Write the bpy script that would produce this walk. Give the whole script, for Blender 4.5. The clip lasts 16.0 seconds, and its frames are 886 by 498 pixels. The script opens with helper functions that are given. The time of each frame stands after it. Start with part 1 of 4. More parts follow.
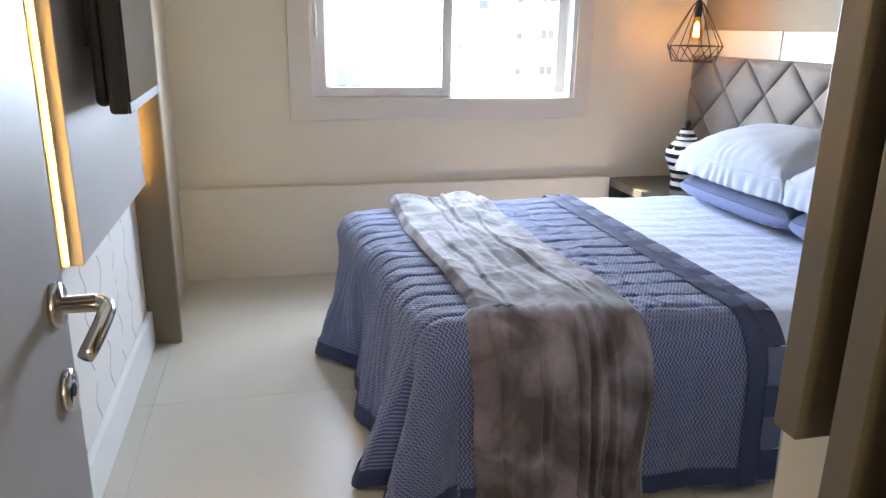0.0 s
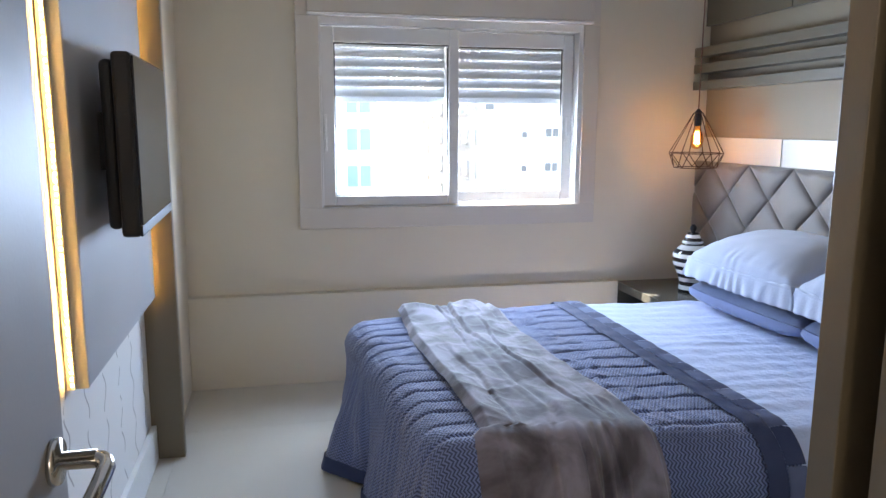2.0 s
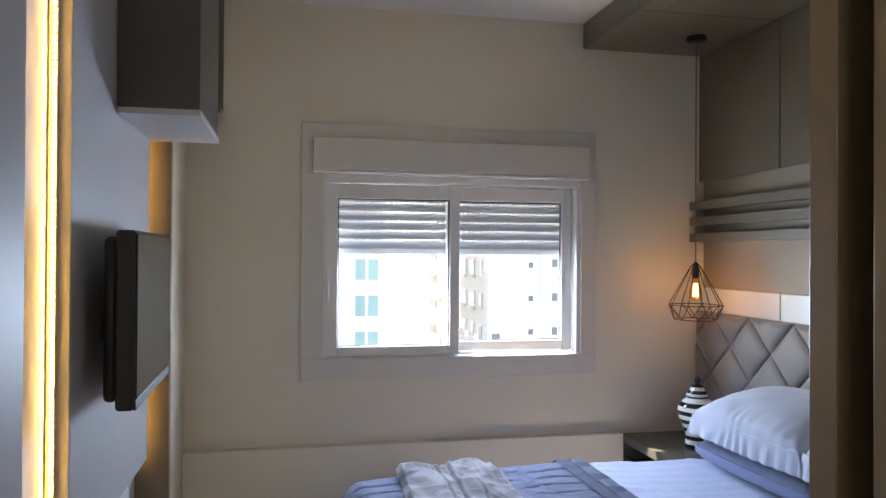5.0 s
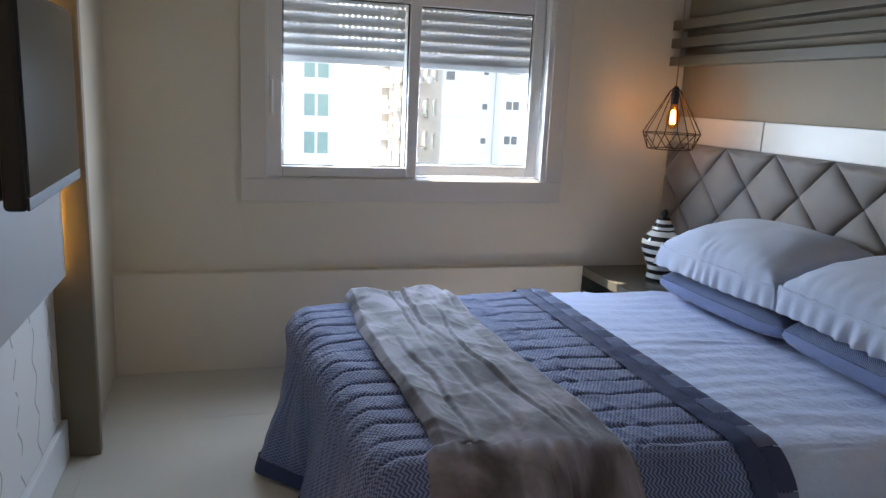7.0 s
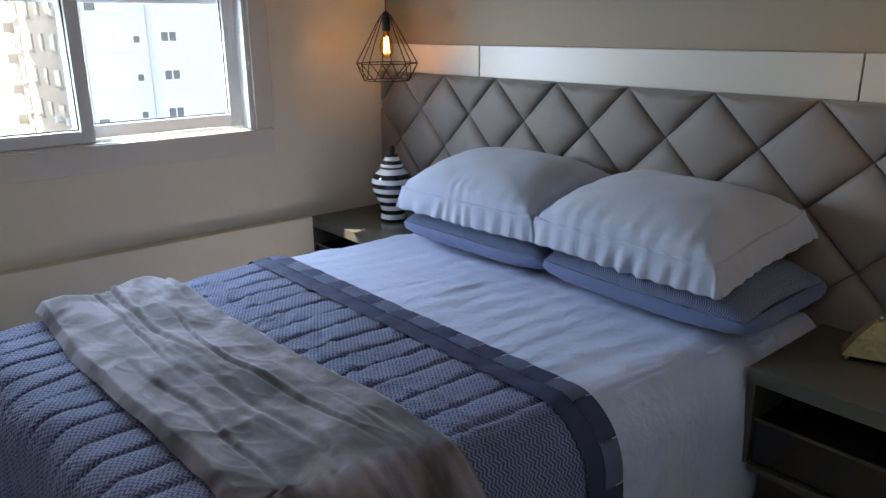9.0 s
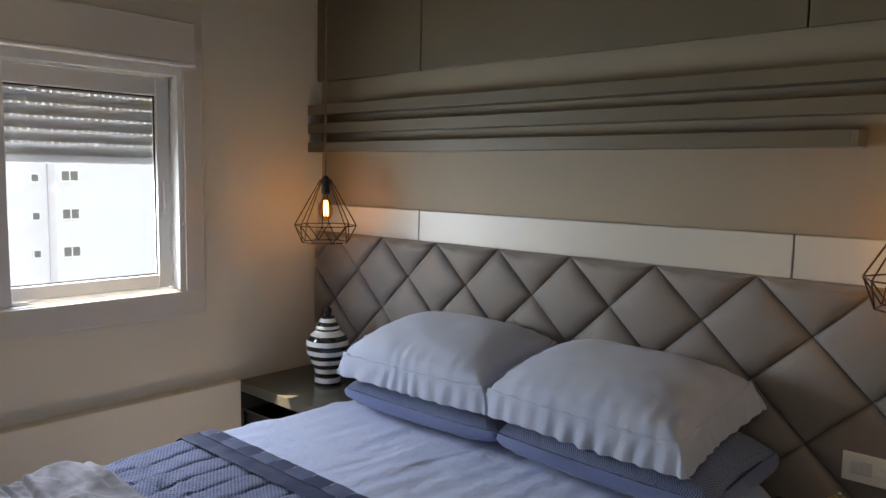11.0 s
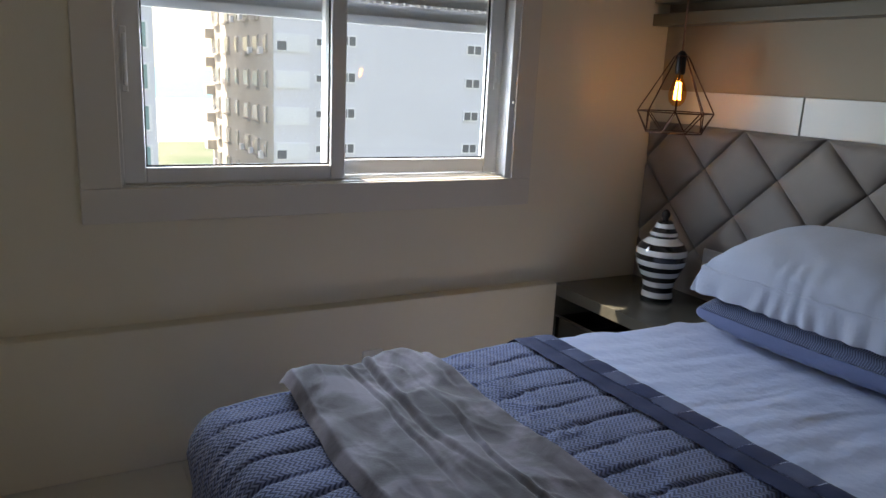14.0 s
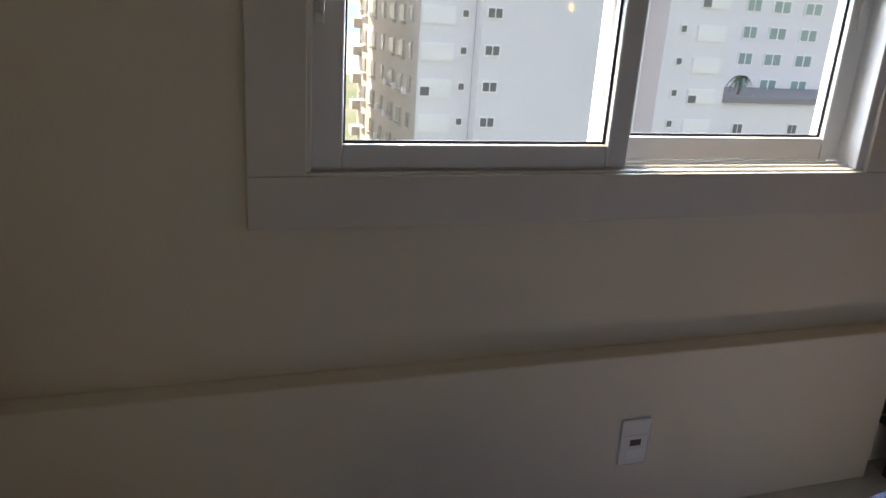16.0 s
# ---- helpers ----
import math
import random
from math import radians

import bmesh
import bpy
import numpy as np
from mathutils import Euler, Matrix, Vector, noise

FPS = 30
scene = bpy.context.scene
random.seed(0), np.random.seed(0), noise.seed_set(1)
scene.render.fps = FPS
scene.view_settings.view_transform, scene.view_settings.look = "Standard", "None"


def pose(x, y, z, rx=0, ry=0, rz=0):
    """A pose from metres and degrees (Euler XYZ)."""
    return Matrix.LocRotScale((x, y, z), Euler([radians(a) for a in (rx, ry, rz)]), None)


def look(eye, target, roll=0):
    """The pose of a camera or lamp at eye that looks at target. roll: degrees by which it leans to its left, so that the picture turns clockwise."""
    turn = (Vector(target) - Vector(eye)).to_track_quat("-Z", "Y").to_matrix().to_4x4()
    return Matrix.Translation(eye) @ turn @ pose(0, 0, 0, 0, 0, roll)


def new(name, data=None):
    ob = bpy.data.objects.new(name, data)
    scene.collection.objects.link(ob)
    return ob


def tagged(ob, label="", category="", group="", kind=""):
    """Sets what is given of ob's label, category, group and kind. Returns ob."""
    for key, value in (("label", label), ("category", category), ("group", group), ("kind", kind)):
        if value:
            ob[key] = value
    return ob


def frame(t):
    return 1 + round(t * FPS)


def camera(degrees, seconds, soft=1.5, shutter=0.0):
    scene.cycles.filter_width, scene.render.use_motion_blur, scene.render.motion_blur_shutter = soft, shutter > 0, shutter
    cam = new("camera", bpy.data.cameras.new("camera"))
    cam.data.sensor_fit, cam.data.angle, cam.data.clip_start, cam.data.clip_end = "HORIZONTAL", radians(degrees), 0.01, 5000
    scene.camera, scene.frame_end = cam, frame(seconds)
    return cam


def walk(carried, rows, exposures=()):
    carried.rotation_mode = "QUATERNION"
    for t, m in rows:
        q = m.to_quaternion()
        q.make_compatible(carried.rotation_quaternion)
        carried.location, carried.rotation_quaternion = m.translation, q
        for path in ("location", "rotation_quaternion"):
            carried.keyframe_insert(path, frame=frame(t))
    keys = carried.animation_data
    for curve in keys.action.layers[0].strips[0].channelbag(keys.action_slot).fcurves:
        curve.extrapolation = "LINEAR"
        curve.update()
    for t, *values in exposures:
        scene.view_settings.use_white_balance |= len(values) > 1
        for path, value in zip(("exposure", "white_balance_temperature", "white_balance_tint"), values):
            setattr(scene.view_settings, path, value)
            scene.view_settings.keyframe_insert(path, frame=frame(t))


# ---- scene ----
cam = camera(62.2, 16.0)
PATH = [
    (0, (0.309, 0.174, 1.245), (0.744, 2.038, 0.665), 0.9),
    (0.5, (0.312, 0.174, 1.264), (0.72, 2.059, 0.733), 0.7),
    (1, (0.306, 0.182, 1.265), (0.715, 2.068, 0.741), 0.8),
    (1.5, (0.317, 0.176, 1.276), (0.72, 2.08, 0.815), 0.7),
    (2, (0.317, 0.187, 1.306), (0.738, 2.114, 0.975), 0.2),
    (2.5, (0.32, 0.172, 1.351), (0.745, 2.12, 1.197), 0.2),
    (3, (0.315, 0.192, 1.428), (0.739, 2.146, 1.433), 0.3),
    (3.2, (0.338, 0.161, 1.437), (0.75, 2.116, 1.526), -0.4),
    (5.5, (0.357, 0.186, 1.415), (0.762, 2.144, 1.364), 0.6),
    (6, (0.373, 0.27, 1.336), (0.793, 2.219, 1.182), 0.8),
    (6.5, (0.384, 0.382, 1.341), (0.880, 2.300, 1.048), 2.2),
    (7, (0.385, 0.477, 1.298), (0.921, 2.36, 0.891), 2.6),
    (7.5, (0.368, 0.549, 1.223), (1.062, 2.362, 0.744), 3.0),
    (8, (0.363, 0.72, 1.219), (1.34, 2.381, 0.684), 1.7),
    (8.2, (0.384, 0.768, 1.244), (1.458, 2.351, 0.661), 0.7),
    (10.5, (0.361, 1.024, 1.373), (1.787, 2.362, 0.953), 0.7),
    (11, (0.318, 1.05, 1.413), (1.793, 2.385, 1.209), 1.0),
    (11.5, (0.302, 1.064, 1.453), (1.808, 2.379, 1.467), 1.1),
    (12, (0.302, 1.079, 1.475), (1.836, 2.357, 1.575), 1.0),
    (12.5, (0.323, 1.137, 1.445), (1.887, 2.383, 1.447), 3.2),
    (13, (0.367, 1.202, 1.392), (1.9, 2.467, 1.163), 4.3),
    (13.5, (0.356, 1.336, 1.291), (1.618, 2.843, 0.925), 2.4),
    (14, (0.31, 1.616, 1.261), (1.251, 3.32, 0.803), 2.8),
    (14.5, (0.351, 1.833, 1.265), (1.123, 3.608, 0.761), 4.1),
    (15, (0.304, 2.095, 1.251), (1.089, 3.853, 0.707), 5.0),
    (15.5, (0.296, 2.371, 1.237), (1.013, 4.143, 0.648), 4.1),
    (16, (0.325, 2.601, 1.221), (0.933, 4.398, 0.588), 3.8),
]
EXPOSURES = [(0, 3.85, 8500, 14), (1.5, 3.4, 7400, 14), (3, 3.38, 7300, 14), (5.5, 2.82, 8000, 15), (8, 2.6, 7700, 11), (10.5, 2.45, 8900, 13), (11, 2.42, 9500, 15), (12.5, 2.48, 10500, 13), (14, 1.84, 8600, 13), (16, 1.62, 9000, 15)]
walk(cam, [(t, look(eye, target, roll)) for t, eye, target, roll in PATH], EXPOSURES)

SKY_POWER, HALL_POWER, LED_POWER, BULB_POWER = 12.9, 2.2, 0.15, 0.048

# ---------------------------------------------------------------- world, sun, exposure
world = bpy.data.worlds.new("sky")
scene.world = world
world.use_nodes = True
_wn = world.node_tree
_sky = _wn.nodes.new("ShaderNodeTexSky")
_sky.sky_type = "NISHITA"
_sky.sun_disc = False
SUN_TRAVEL = Vector((0.37, -0.45, -0.80)).normalized()
_sky.sun_elevation = math.asin(-SUN_TRAVEL.z)
_sky.sun_rotation = math.atan2(-SUN_TRAVEL.x, -SUN_TRAVEL.y)
_wn.links.new(_sky.outputs["Color"], _wn.nodes["Background"].inputs["Color"])
_wn.nodes["Background"].inputs["Strength"].default_value = 0.15

sun = new("sun", bpy.data.lights.new("sun", "SUN"))
sun.data.energy = 5.0
sun.data.angle = radians(0.55)
sun.data.color = (1.0, 0.97, 0.92)
sun.matrix_world = look((0, 0, 30), Vector((0, 0, 30)) + SUN_TRAVEL)


def area_lamp(name, m, sx, sy, power, color):
    data = bpy.data.lights.new(name, "AREA")
    data.shape, data.size, data.size_y, data.energy, data.color = "RECTANGLE", sx, sy, power, color
    ob = new(name, data)
    ob.matrix_world = m
    return ob


# sky light in the window's opening
area_lamp("window_skylight", look((1.22, 4.32, 1.15), (1.22, 3.2, 0.50)), 1.36, 0.5, SKY_POWER, (0.44, 0.65, 1.0))
# added fill lamp in the unseen hall, brightens the bed's near side
area_lamp("hall_fill_light", look((0.45, -2.03, 1.45), (0.55, 0.0, 1.30)), 0.9, 1.7, HALL_POWER, (1.0, 0.92, 0.82))

# ---------------------------------------------------------------- materials
MATS = {}


def nodes_of(name):
    m = bpy.data.materials.new(name)
    m.use_nodes = True
    nt = m.node_tree
    return m, nt, nt.nodes, nt.links, nt.nodes["Principled BSDF"]


def surf(name, c1, c2=None, scale=3.0, rough=0.5, bump=0.0, bscale=80.0, metal=0.0, sheen=0.0, stretch=(1, 1, 1),
         rough_var=0.06, coat=0.0, spec=0.5):
    if name in MATS:
        return MATS[name]
    m, nt, N, L, P = nodes_of(name)
    c2 = c2 or tuple(v * 0.9 for v in c1)
    tc = N.new("ShaderNodeTexCoord")
    mp = N.new("ShaderNodeMapping")
    mp.inputs["Scale"].default_value = stretch
    L.new(tc.outputs["Object"], mp.inputs["Vector"])
    n1 = N.new("ShaderNodeTexNoise")
    n1.inputs["Scale"].default_value = scale
    n1.inputs["Detail"].default_value = 5
    L.new(mp.outputs["Vector"], n1.inputs["Vector"])
    ramp = N.new("ShaderNodeValToRGB")
    ramp.color_ramp.elements[0].position, ramp.color_ramp.elements[1].position = 0.3, 0.7
    ramp.color_ramp.elements[0].color, ramp.color_ramp.elements[1].color = (*c1, 1), (*c2, 1)
    L.new(n1.outputs["Fac"], ramp.inputs["Fac"])
    L.new(ramp.outputs["Color"], P.inputs["Base Color"])
    n2 = N.new("ShaderNodeTexNoise")
    n2.inputs["Scale"].default_value = bscale
    n2.inputs["Detail"].default_value = 4
    L.new(mp.outputs["Vector"], n2.inputs["Vector"])
    mr = N.new("ShaderNodeMapRange")
    mr.inputs["To Min"].default_value, mr.inputs["To Max"].default_value = max(0.02, rough - rough_var), min(1, rough + rough_var)
    L.new(n2.outputs["Fac"], mr.inputs["Value"])
    L.new(mr.outputs["Result"], P.inputs["Roughness"])
    if bump:
        b = N.new("ShaderNodeBump")
        b.inputs["Strength"].default_value = bump
        b.inputs["Distance"].default_value = 0.01
        L.new(n2.outputs["Fac"], b.inputs["Height"])
        L.new(b.outputs["Normal"], P.inputs["Normal"])
    P.inputs["Metallic"].default_value = metal
    P.inputs["Sheen Weight"].default_value = sheen
    P.inputs["Coat Weight"].default_value = coat
    P.inputs["Specular IOR Level"].default_value = spec
    MATS[name] = m
    return m


def emit(name, color, strength):
    m, nt, N, L, P = nodes_of(name)
    P.inputs["Base Color"].default_value = (*color, 1)
    P.inputs["Emission Color"].default_value = (*color, 1)
    P.inputs["Emission Strength"].default_value = strength
    return m


def math_node(nt, op, a, b=None, c=None):
    n = nt.nodes.new("ShaderNodeMath")
    n.operation = op
    for i, v in enumerate((a, b, c)):
        if v is None:
            continue
        if isinstance(v, (int, float)):
            n.inputs[i].default_value = v
        else:
            nt.links.new(v, n.inputs[i])
    return n.outputs[0]


def cloth(name, dark, light, u_step, v_step, rough=0.85, strength=0.5, contrast=1.0, blotch=None):
    """Woven herringbone on the cloth's own UV, in metres."""
    m, nt, N, L, P = nodes_of(name)
    uv = N.new("ShaderNodeUVMap")
    sx = N.new("ShaderNodeSeparateXYZ")
    L.new(uv.outputs["UV"], sx.inputs["Vector"])
    nz = N.new("ShaderNodeTexNoise")
    nz.inputs["Scale"].default_value = 60
    L.new(uv.outputs["UV"], nz.inputs["Vector"])
    jit = math_node(nt, "MULTIPLY", nz.outputs["Fac"], u_step * 0.5)
    tri = math_node(nt, "PINGPONG", sx.outputs["Y"], v_step)
    s = math_node(nt, "ADD", math_node(nt, "ADD", sx.outputs["X"], tri), jit)
    fr = math_node(nt, "PINGPONG", s, u_step)
    fac = math_node(nt, "DIVIDE", fr, u_step)
    ramp = N.new("ShaderNodeValToRGB")
    ramp.color_ramp.elements[0].position, ramp.color_ramp.elements[1].position = 0.5 - 0.3 * contrast, 0.5 + 0.3 * contrast
    ramp.color_ramp.elements[0].color, ramp.color_ramp.elements[1].color = (*dark, 1), (*light, 1)
    L.new(fac, ramp.inputs["Fac"])
    big = N.new("ShaderNodeTexNoise")
    big.inputs["Scale"].default_value = 7
    big.inputs["Detail"].default_value = 6
    L.new(uv.outputs["UV"], big.inputs["Vector"])
    mix = N.new("ShaderNodeMixRGB")
    mix.blend_type = "MULTIPLY"
    mix.inputs["Fac"].default_value = 0.35
    L.new(ramp.outputs["Color"], mix.inputs["Color1"])
    L.new(big.outputs["Fac"], mix.inputs["Color2"])
    L.new(mix.outputs["Color"], P.inputs["Base Color"])
    b = N.new("ShaderNodeBump")
    b.inputs["Strength"].default_value = strength
    b.inputs["Distance"].default_value = 0.003
    L.new(fac, b.inputs["Height"])
    L.new(b.outputs["Normal"], P.inputs["Normal"])
    P.inputs["Roughness"].default_value = rough
    P.inputs["Sheen Weight"].default_value = 0.25
    return m


def velvet(name, a, b, c):
    m, nt, N, L, P = nodes_of(name)
    uv = N.new("ShaderNodeUVMap")
    # noise patches paint the sheen of brushed nap into the colour
    n = N.new("ShaderNodeTexNoise")
    n.inputs["Scale"].default_value = 6.0
    n.inputs["Detail"].default_value = 6
    n.inputs["Distortion"].default_value = 0.5
    L.new(uv.outputs["UV"], n.inputs["Vector"])
    ramp = N.new("ShaderNodeValToRGB")
    e = ramp.color_ramp.elements
    e[0].position, e[1].position = 0.40, 0.60
    e[0].color, e[1].color = (*a, 1), (*c, 1)
    mid = e.new(0.5)
    mid.color = (*b, 1)
    L.new(n.outputs["Fac"], ramp.inputs["Fac"])
    L.new(ramp.outputs["Color"], P.inputs["Base Color"])
    fine = N.new("ShaderNodeTexNoise")
    fine.inputs["Scale"].default_value = 140
    L.new(uv.outputs["UV"], fine.inputs["Vector"])
    bp = N.new("ShaderNodeBump")
    bp.inputs["Strength"].default_value = 0.25
    bp.inputs["Distance"].default_value = 0.003
    L.new(fine.outputs["Fac"], bp.inputs["Height"])
    L.new(bp.outputs["Normal"], P.inputs["Normal"])
    P.inputs["Roughness"].default_value = 0.8
    P.inputs["Sheen Weight"].default_value = 0.3
    P.inputs["Sheen Roughness"].default_value = 0.4
    return m


def wallpaper(name):
    """Pale paper with broken wavy upright lines."""
    m, nt, N, L, P = nodes_of(name)
    tc = N.new("ShaderNodeTexCoord")
    sx = N.new("ShaderNodeSeparateXYZ")
    L.new(tc.outputs["Object"], sx.inputs["Vector"])
    wob = math_node(nt, "MULTIPLY", math_node(nt, "SINE", math_node(nt, "MULTIPLY", sx.outputs["Z"], 46.0)), 0.018)
    col = math_node(nt, "ADD", sx.outputs["Y"], wob)
    pp = math_node(nt, "PINGPONG", col, 0.10)
    line = math_node(nt, "LESS_THAN", pp, 0.0048)
    n = N.new("ShaderNodeTexNoise")
    n.inputs["Scale"].default_value = 14
    L.new(tc.outputs["Object"], n.inputs["Vector"])
    br = math_node(nt, "GREATER_THAN", n.outputs["Fac"], 0.44)
    fac = math_node(nt, "MULTIPLY", line, br)
    mix = N.new("ShaderNodeMixRGB")
    mix.inputs["Color1"].default_value = (0.72, 0.70, 0.68, 1)
    mix.inputs["Color2"].default_value = (0.30, 0.275, 0.255, 1)
    L.new(math_node(nt, "MULTIPLY", fac, 0.8), mix.inputs["Fac"])
    L.new(mix.outputs["Color"], P.inputs["Base Color"])
    P.inputs["Roughness"].default_value = 0.7
    b = N.new("ShaderNodeBump")
    b.inputs["Strength"].default_value = 0.3
    b.inputs["Distance"].default_value = 0.002
    L.new(fac, b.inputs["Height"])
    L.new(b.outputs["Normal"], P.inputs["Normal"])
    return m


def glass(name, tint=(1, 1, 1)):
    m, nt, N, L, P = nodes_of(name)
    tr = N.new("ShaderNodeBsdfTransparent")
    gl = N.new("ShaderNodeBsdfGlossy")
    gl.inputs["Roughness"].default_value = 0.02
    tr.inputs["Color"].default_value = (*tint, 1)
    fr = N.new("ShaderNodeLayerWeight")
    gloss = math_node(nt, "ADD", math_node(nt, "MULTIPLY", math_node(nt, "POWER", fr.outputs["Facing"], 5.0), 0.9), 0.03)
    mx = N.new("ShaderNodeMixShader")
    L.new(gloss, mx.inputs["Fac"])
    L.new(tr.outputs["BSDF"], mx.inputs[1])
    L.new(gl.outputs["BSDF"], mx.inputs[2])
    L.new(mx.outputs["Shader"], N["Material Output"].inputs["Surface"])
    return m


def striped(name, z0, period):
    """Black and white glazed stripes round a jar."""
    m, nt, N, L, P = nodes_of(name)
    tc = N.new("ShaderNodeTexCoord")
    sx = N.new("ShaderNodeSeparateXYZ")
    L.new(tc.outputs["Object"], sx.inputs["Vector"])
    n = N.new("ShaderNodeTexNoise")
    n.inputs["Scale"].default_value = 12
    L.new(tc.outputs["Object"], n.inputs["Vector"])
    z = math_node(nt, "ADD", sx.outputs["Z"], math_node(nt, "MULTIPLY", n.outputs["Fac"], 0.004))
    fr = math_node(nt, "FRACT", math_node(nt, "DIVIDE", math_node(nt, "ADD", z, -z0), period))
    st = math_node(nt, "GREATER_THAN", fr, 0.5)
    mix = N.new("ShaderNodeMixRGB")
    mix.inputs["Color1"].default_value = (0.012, 0.012, 0.016, 1)
    mix.inputs["Color2"].default_value = (0.78, 0.78, 0.76, 1)
    L.new(st, mix.inputs["Fac"])
    L.new(mix.outputs["Color"], P.inputs["Base Color"])
    P.inputs["Roughness"].default_value = 0.12
    P.inputs["Coat Weight"].default_value = 0.5
    return m


WALL = surf("cream_wall_paint", (0.69, 0.625, 0.51), (0.65, 0.588, 0.475), 1.2, 0.75, 0.08, 160)
CEIL = surf("white_ceiling_paint", (0.80, 0.79, 0.77), (0.76, 0.75, 0.73), 1.5, 0.8, 0.05, 120)
# beige set darker, in place of weaker window light on the bed wall
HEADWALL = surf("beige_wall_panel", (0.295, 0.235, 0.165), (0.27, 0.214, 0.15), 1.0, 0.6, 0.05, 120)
OAK = surf("oak_edge", (0.48, 0.43, 0.33), (0.43, 0.38, 0.29), 8, 0.45, 0.05, 120)
TAUPE = surf("taupe_lacquer", (0.150, 0.122, 0.082), (0.132, 0.107, 0.071), 1.6, 0.38, 0.03, 200)
SMOKE = surf("smoky_olive_lacquer", (0.080, 0.078, 0.065), (0.072, 0.070, 0.058), 1.6, 0.24, 0.0, 40, rough_var=0.02)
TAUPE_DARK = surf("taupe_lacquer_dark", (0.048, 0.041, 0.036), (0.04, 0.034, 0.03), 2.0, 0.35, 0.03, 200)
WHITE = surf("white_lacquer", (0.78, 0.78, 0.77), (0.74, 0.74, 0.73), 2.0, 0.32, 0.02, 200)
STRIPWHITE = surf("ivory_lacquer", (0.52, 0.50, 0.45), (0.49, 0.47, 0.42), 2.0, 0.35, 0.02, 200)
PANEL = surf("pale_grey_panel", (0.43, 0.43, 0.445), (0.40, 0.40, 0.415), 1.5, 0.4, 0.03, 150)
CASING = surf("cream_white_lacquer", (0.62, 0.575, 0.51), (0.585, 0.54, 0.48), 2.0, 0.45, 0.02, 200)
PVC = surf("white_pvc", (0.68, 0.67, 0.65), (0.64, 0.63, 0.61), 3.0, 0.3, 0.02, 200)
TILE = surf("polished_cream_porcelain", (0.57, 0.53, 0.46), (0.53, 0.49, 0.425), 2.2, 0.34, 0.0, 3, rough_var=0.03, spec=0.32)
GROUT = surf("cream_grout", (0.55, 0.51, 0.44), None, 20, 0.9, 0.2, 300)
BLACK = surf("black_plastic", (0.010, 0.010, 0.011), (0.014, 0.014, 0.015), 5, 0.5, 0.02, 200, spec=0.3)
SCREEN = surf("dark_screen", (0.016, 0.015, 0.014), (0.02, 0.019, 0.018), 2, 0.12, 0, 100, rough_var=0.02)
CHROME = surf("brushed_chrome", (0.62, 0.61, 0.59), (0.55, 0.54, 0.52), 6, 0.16, 0.02, 300, metal=1.0, rough_var=0.05)
WIRE = surf("dark_copper_wire", (0.075, 0.035, 0.022), (0.05, 0.026, 0.02), 20, 0.4, 0.05, 300, metal=0.7)
CORD = surf("copper_fabric_cord", (0.20, 0.085, 0.05), (0.15, 0.065, 0.04), 60, 0.7, 0.2, 400)
DOORMAT = surf("grey_door_lacquer", (0.37, 0.375, 0.39), (0.345, 0.35, 0.365), 1.2, 0.5, 0.03, 150, spec=0.3)
UPHOLSTERY = surf("grey_taupe_upholstery", (0.205, 0.178, 0.163), (0.18, 0.155, 0.143), 5, 0.62, 0.12, 420, sheen=0.25)
# white cloths: the sky's blue light is put into these two base colours
LINEN = surf("sky_tinted_white_cotton", (0.41, 0.455, 0.56), (0.38, 0.42, 0.52), 5, 0.85, 0.15, 90, sheen=0.2)
SHEETM = surf("sky_tinted_embroidered_sheet", (0.47, 0.555, 0.77), (0.43, 0.505, 0.71), 9, 0.85, 0.45, 42, sheen=0.2)
BLUE = surf("blue_grey_cotton", (0.108, 0.150, 0.30), (0.092, 0.128, 0.26), 6, 0.75, 0.12, 120, sheen=0.3)
NAVY = surf("slate_blue_satin", (0.037, 0.052, 0.116), (0.031, 0.044, 0.10), 14, 0.6, 0.1, 200, sheen=0.03, spec=0.2)
SATIN2 = surf("pale_slate_satin", (0.105, 0.130, 0.225), (0.086, 0.107, 0.19), 14, 0.55, 0.1, 200, sheen=0.03, spec=0.2)
QUILT = cloth("herringbone_quilt", (0.036, 0.051, 0.122), (0.192, 0.256, 0.49), 0.0062, 0.0105)
QUILTPILLOW = cloth("herringbone_pillow", (0.060, 0.085, 0.175), (0.225, 0.295, 0.47), 0.0036, 0.0062, strength=0.9)
THROW = velvet("taupe_velvet", (0.066, 0.054, 0.062), (0.132, 0.114, 0.134), (0.232, 0.208, 0.250))
PAPER = wallpaper("wavy_line_wallpaper")
PANE = glass("clear_glass")
BULBGLASS = glass("amber_glass", (1.0, 0.72, 0.40))
BLACKGLASS = surf("black_glass", (0.012, 0.013, 0.014), None, 3, 0.06, 0, 50, rough_var=0.02)
GOLD = surf("pale_gold_leaf", (0.52, 0.42, 0.24), (0.36, 0.28, 0.15), 90, 0.4, 0.5, 120, metal=0.5)
PVC_SLAT = surf("grey_white_shutter_slat", (0.58, 0.61, 0.63), (0.53, 0.56, 0.58), 4, 0.4, 0.02, 200)
PLATE = surf("white_plate_plastic", (0.76, 0.75, 0.73), None, 5, 0.3, 0.01, 200)
FILAMENT = emit("glowing_filament", (1.0, 0.55, 0.16), 16)
LEDMAT = emit("warm_led", (1.0, 0.66, 0.26), 11)

# ---------------------------------------------------------------- builders
ORIGIN = {}


def thing(name, loc, label, category, group="", kind=""):
    ob = new(name)
    ob.empty_display_size = 0.1
    ob.location = loc
    ORIGIN[ob] = Vector(loc)
    return tagged(ob, label, category, group, kind)


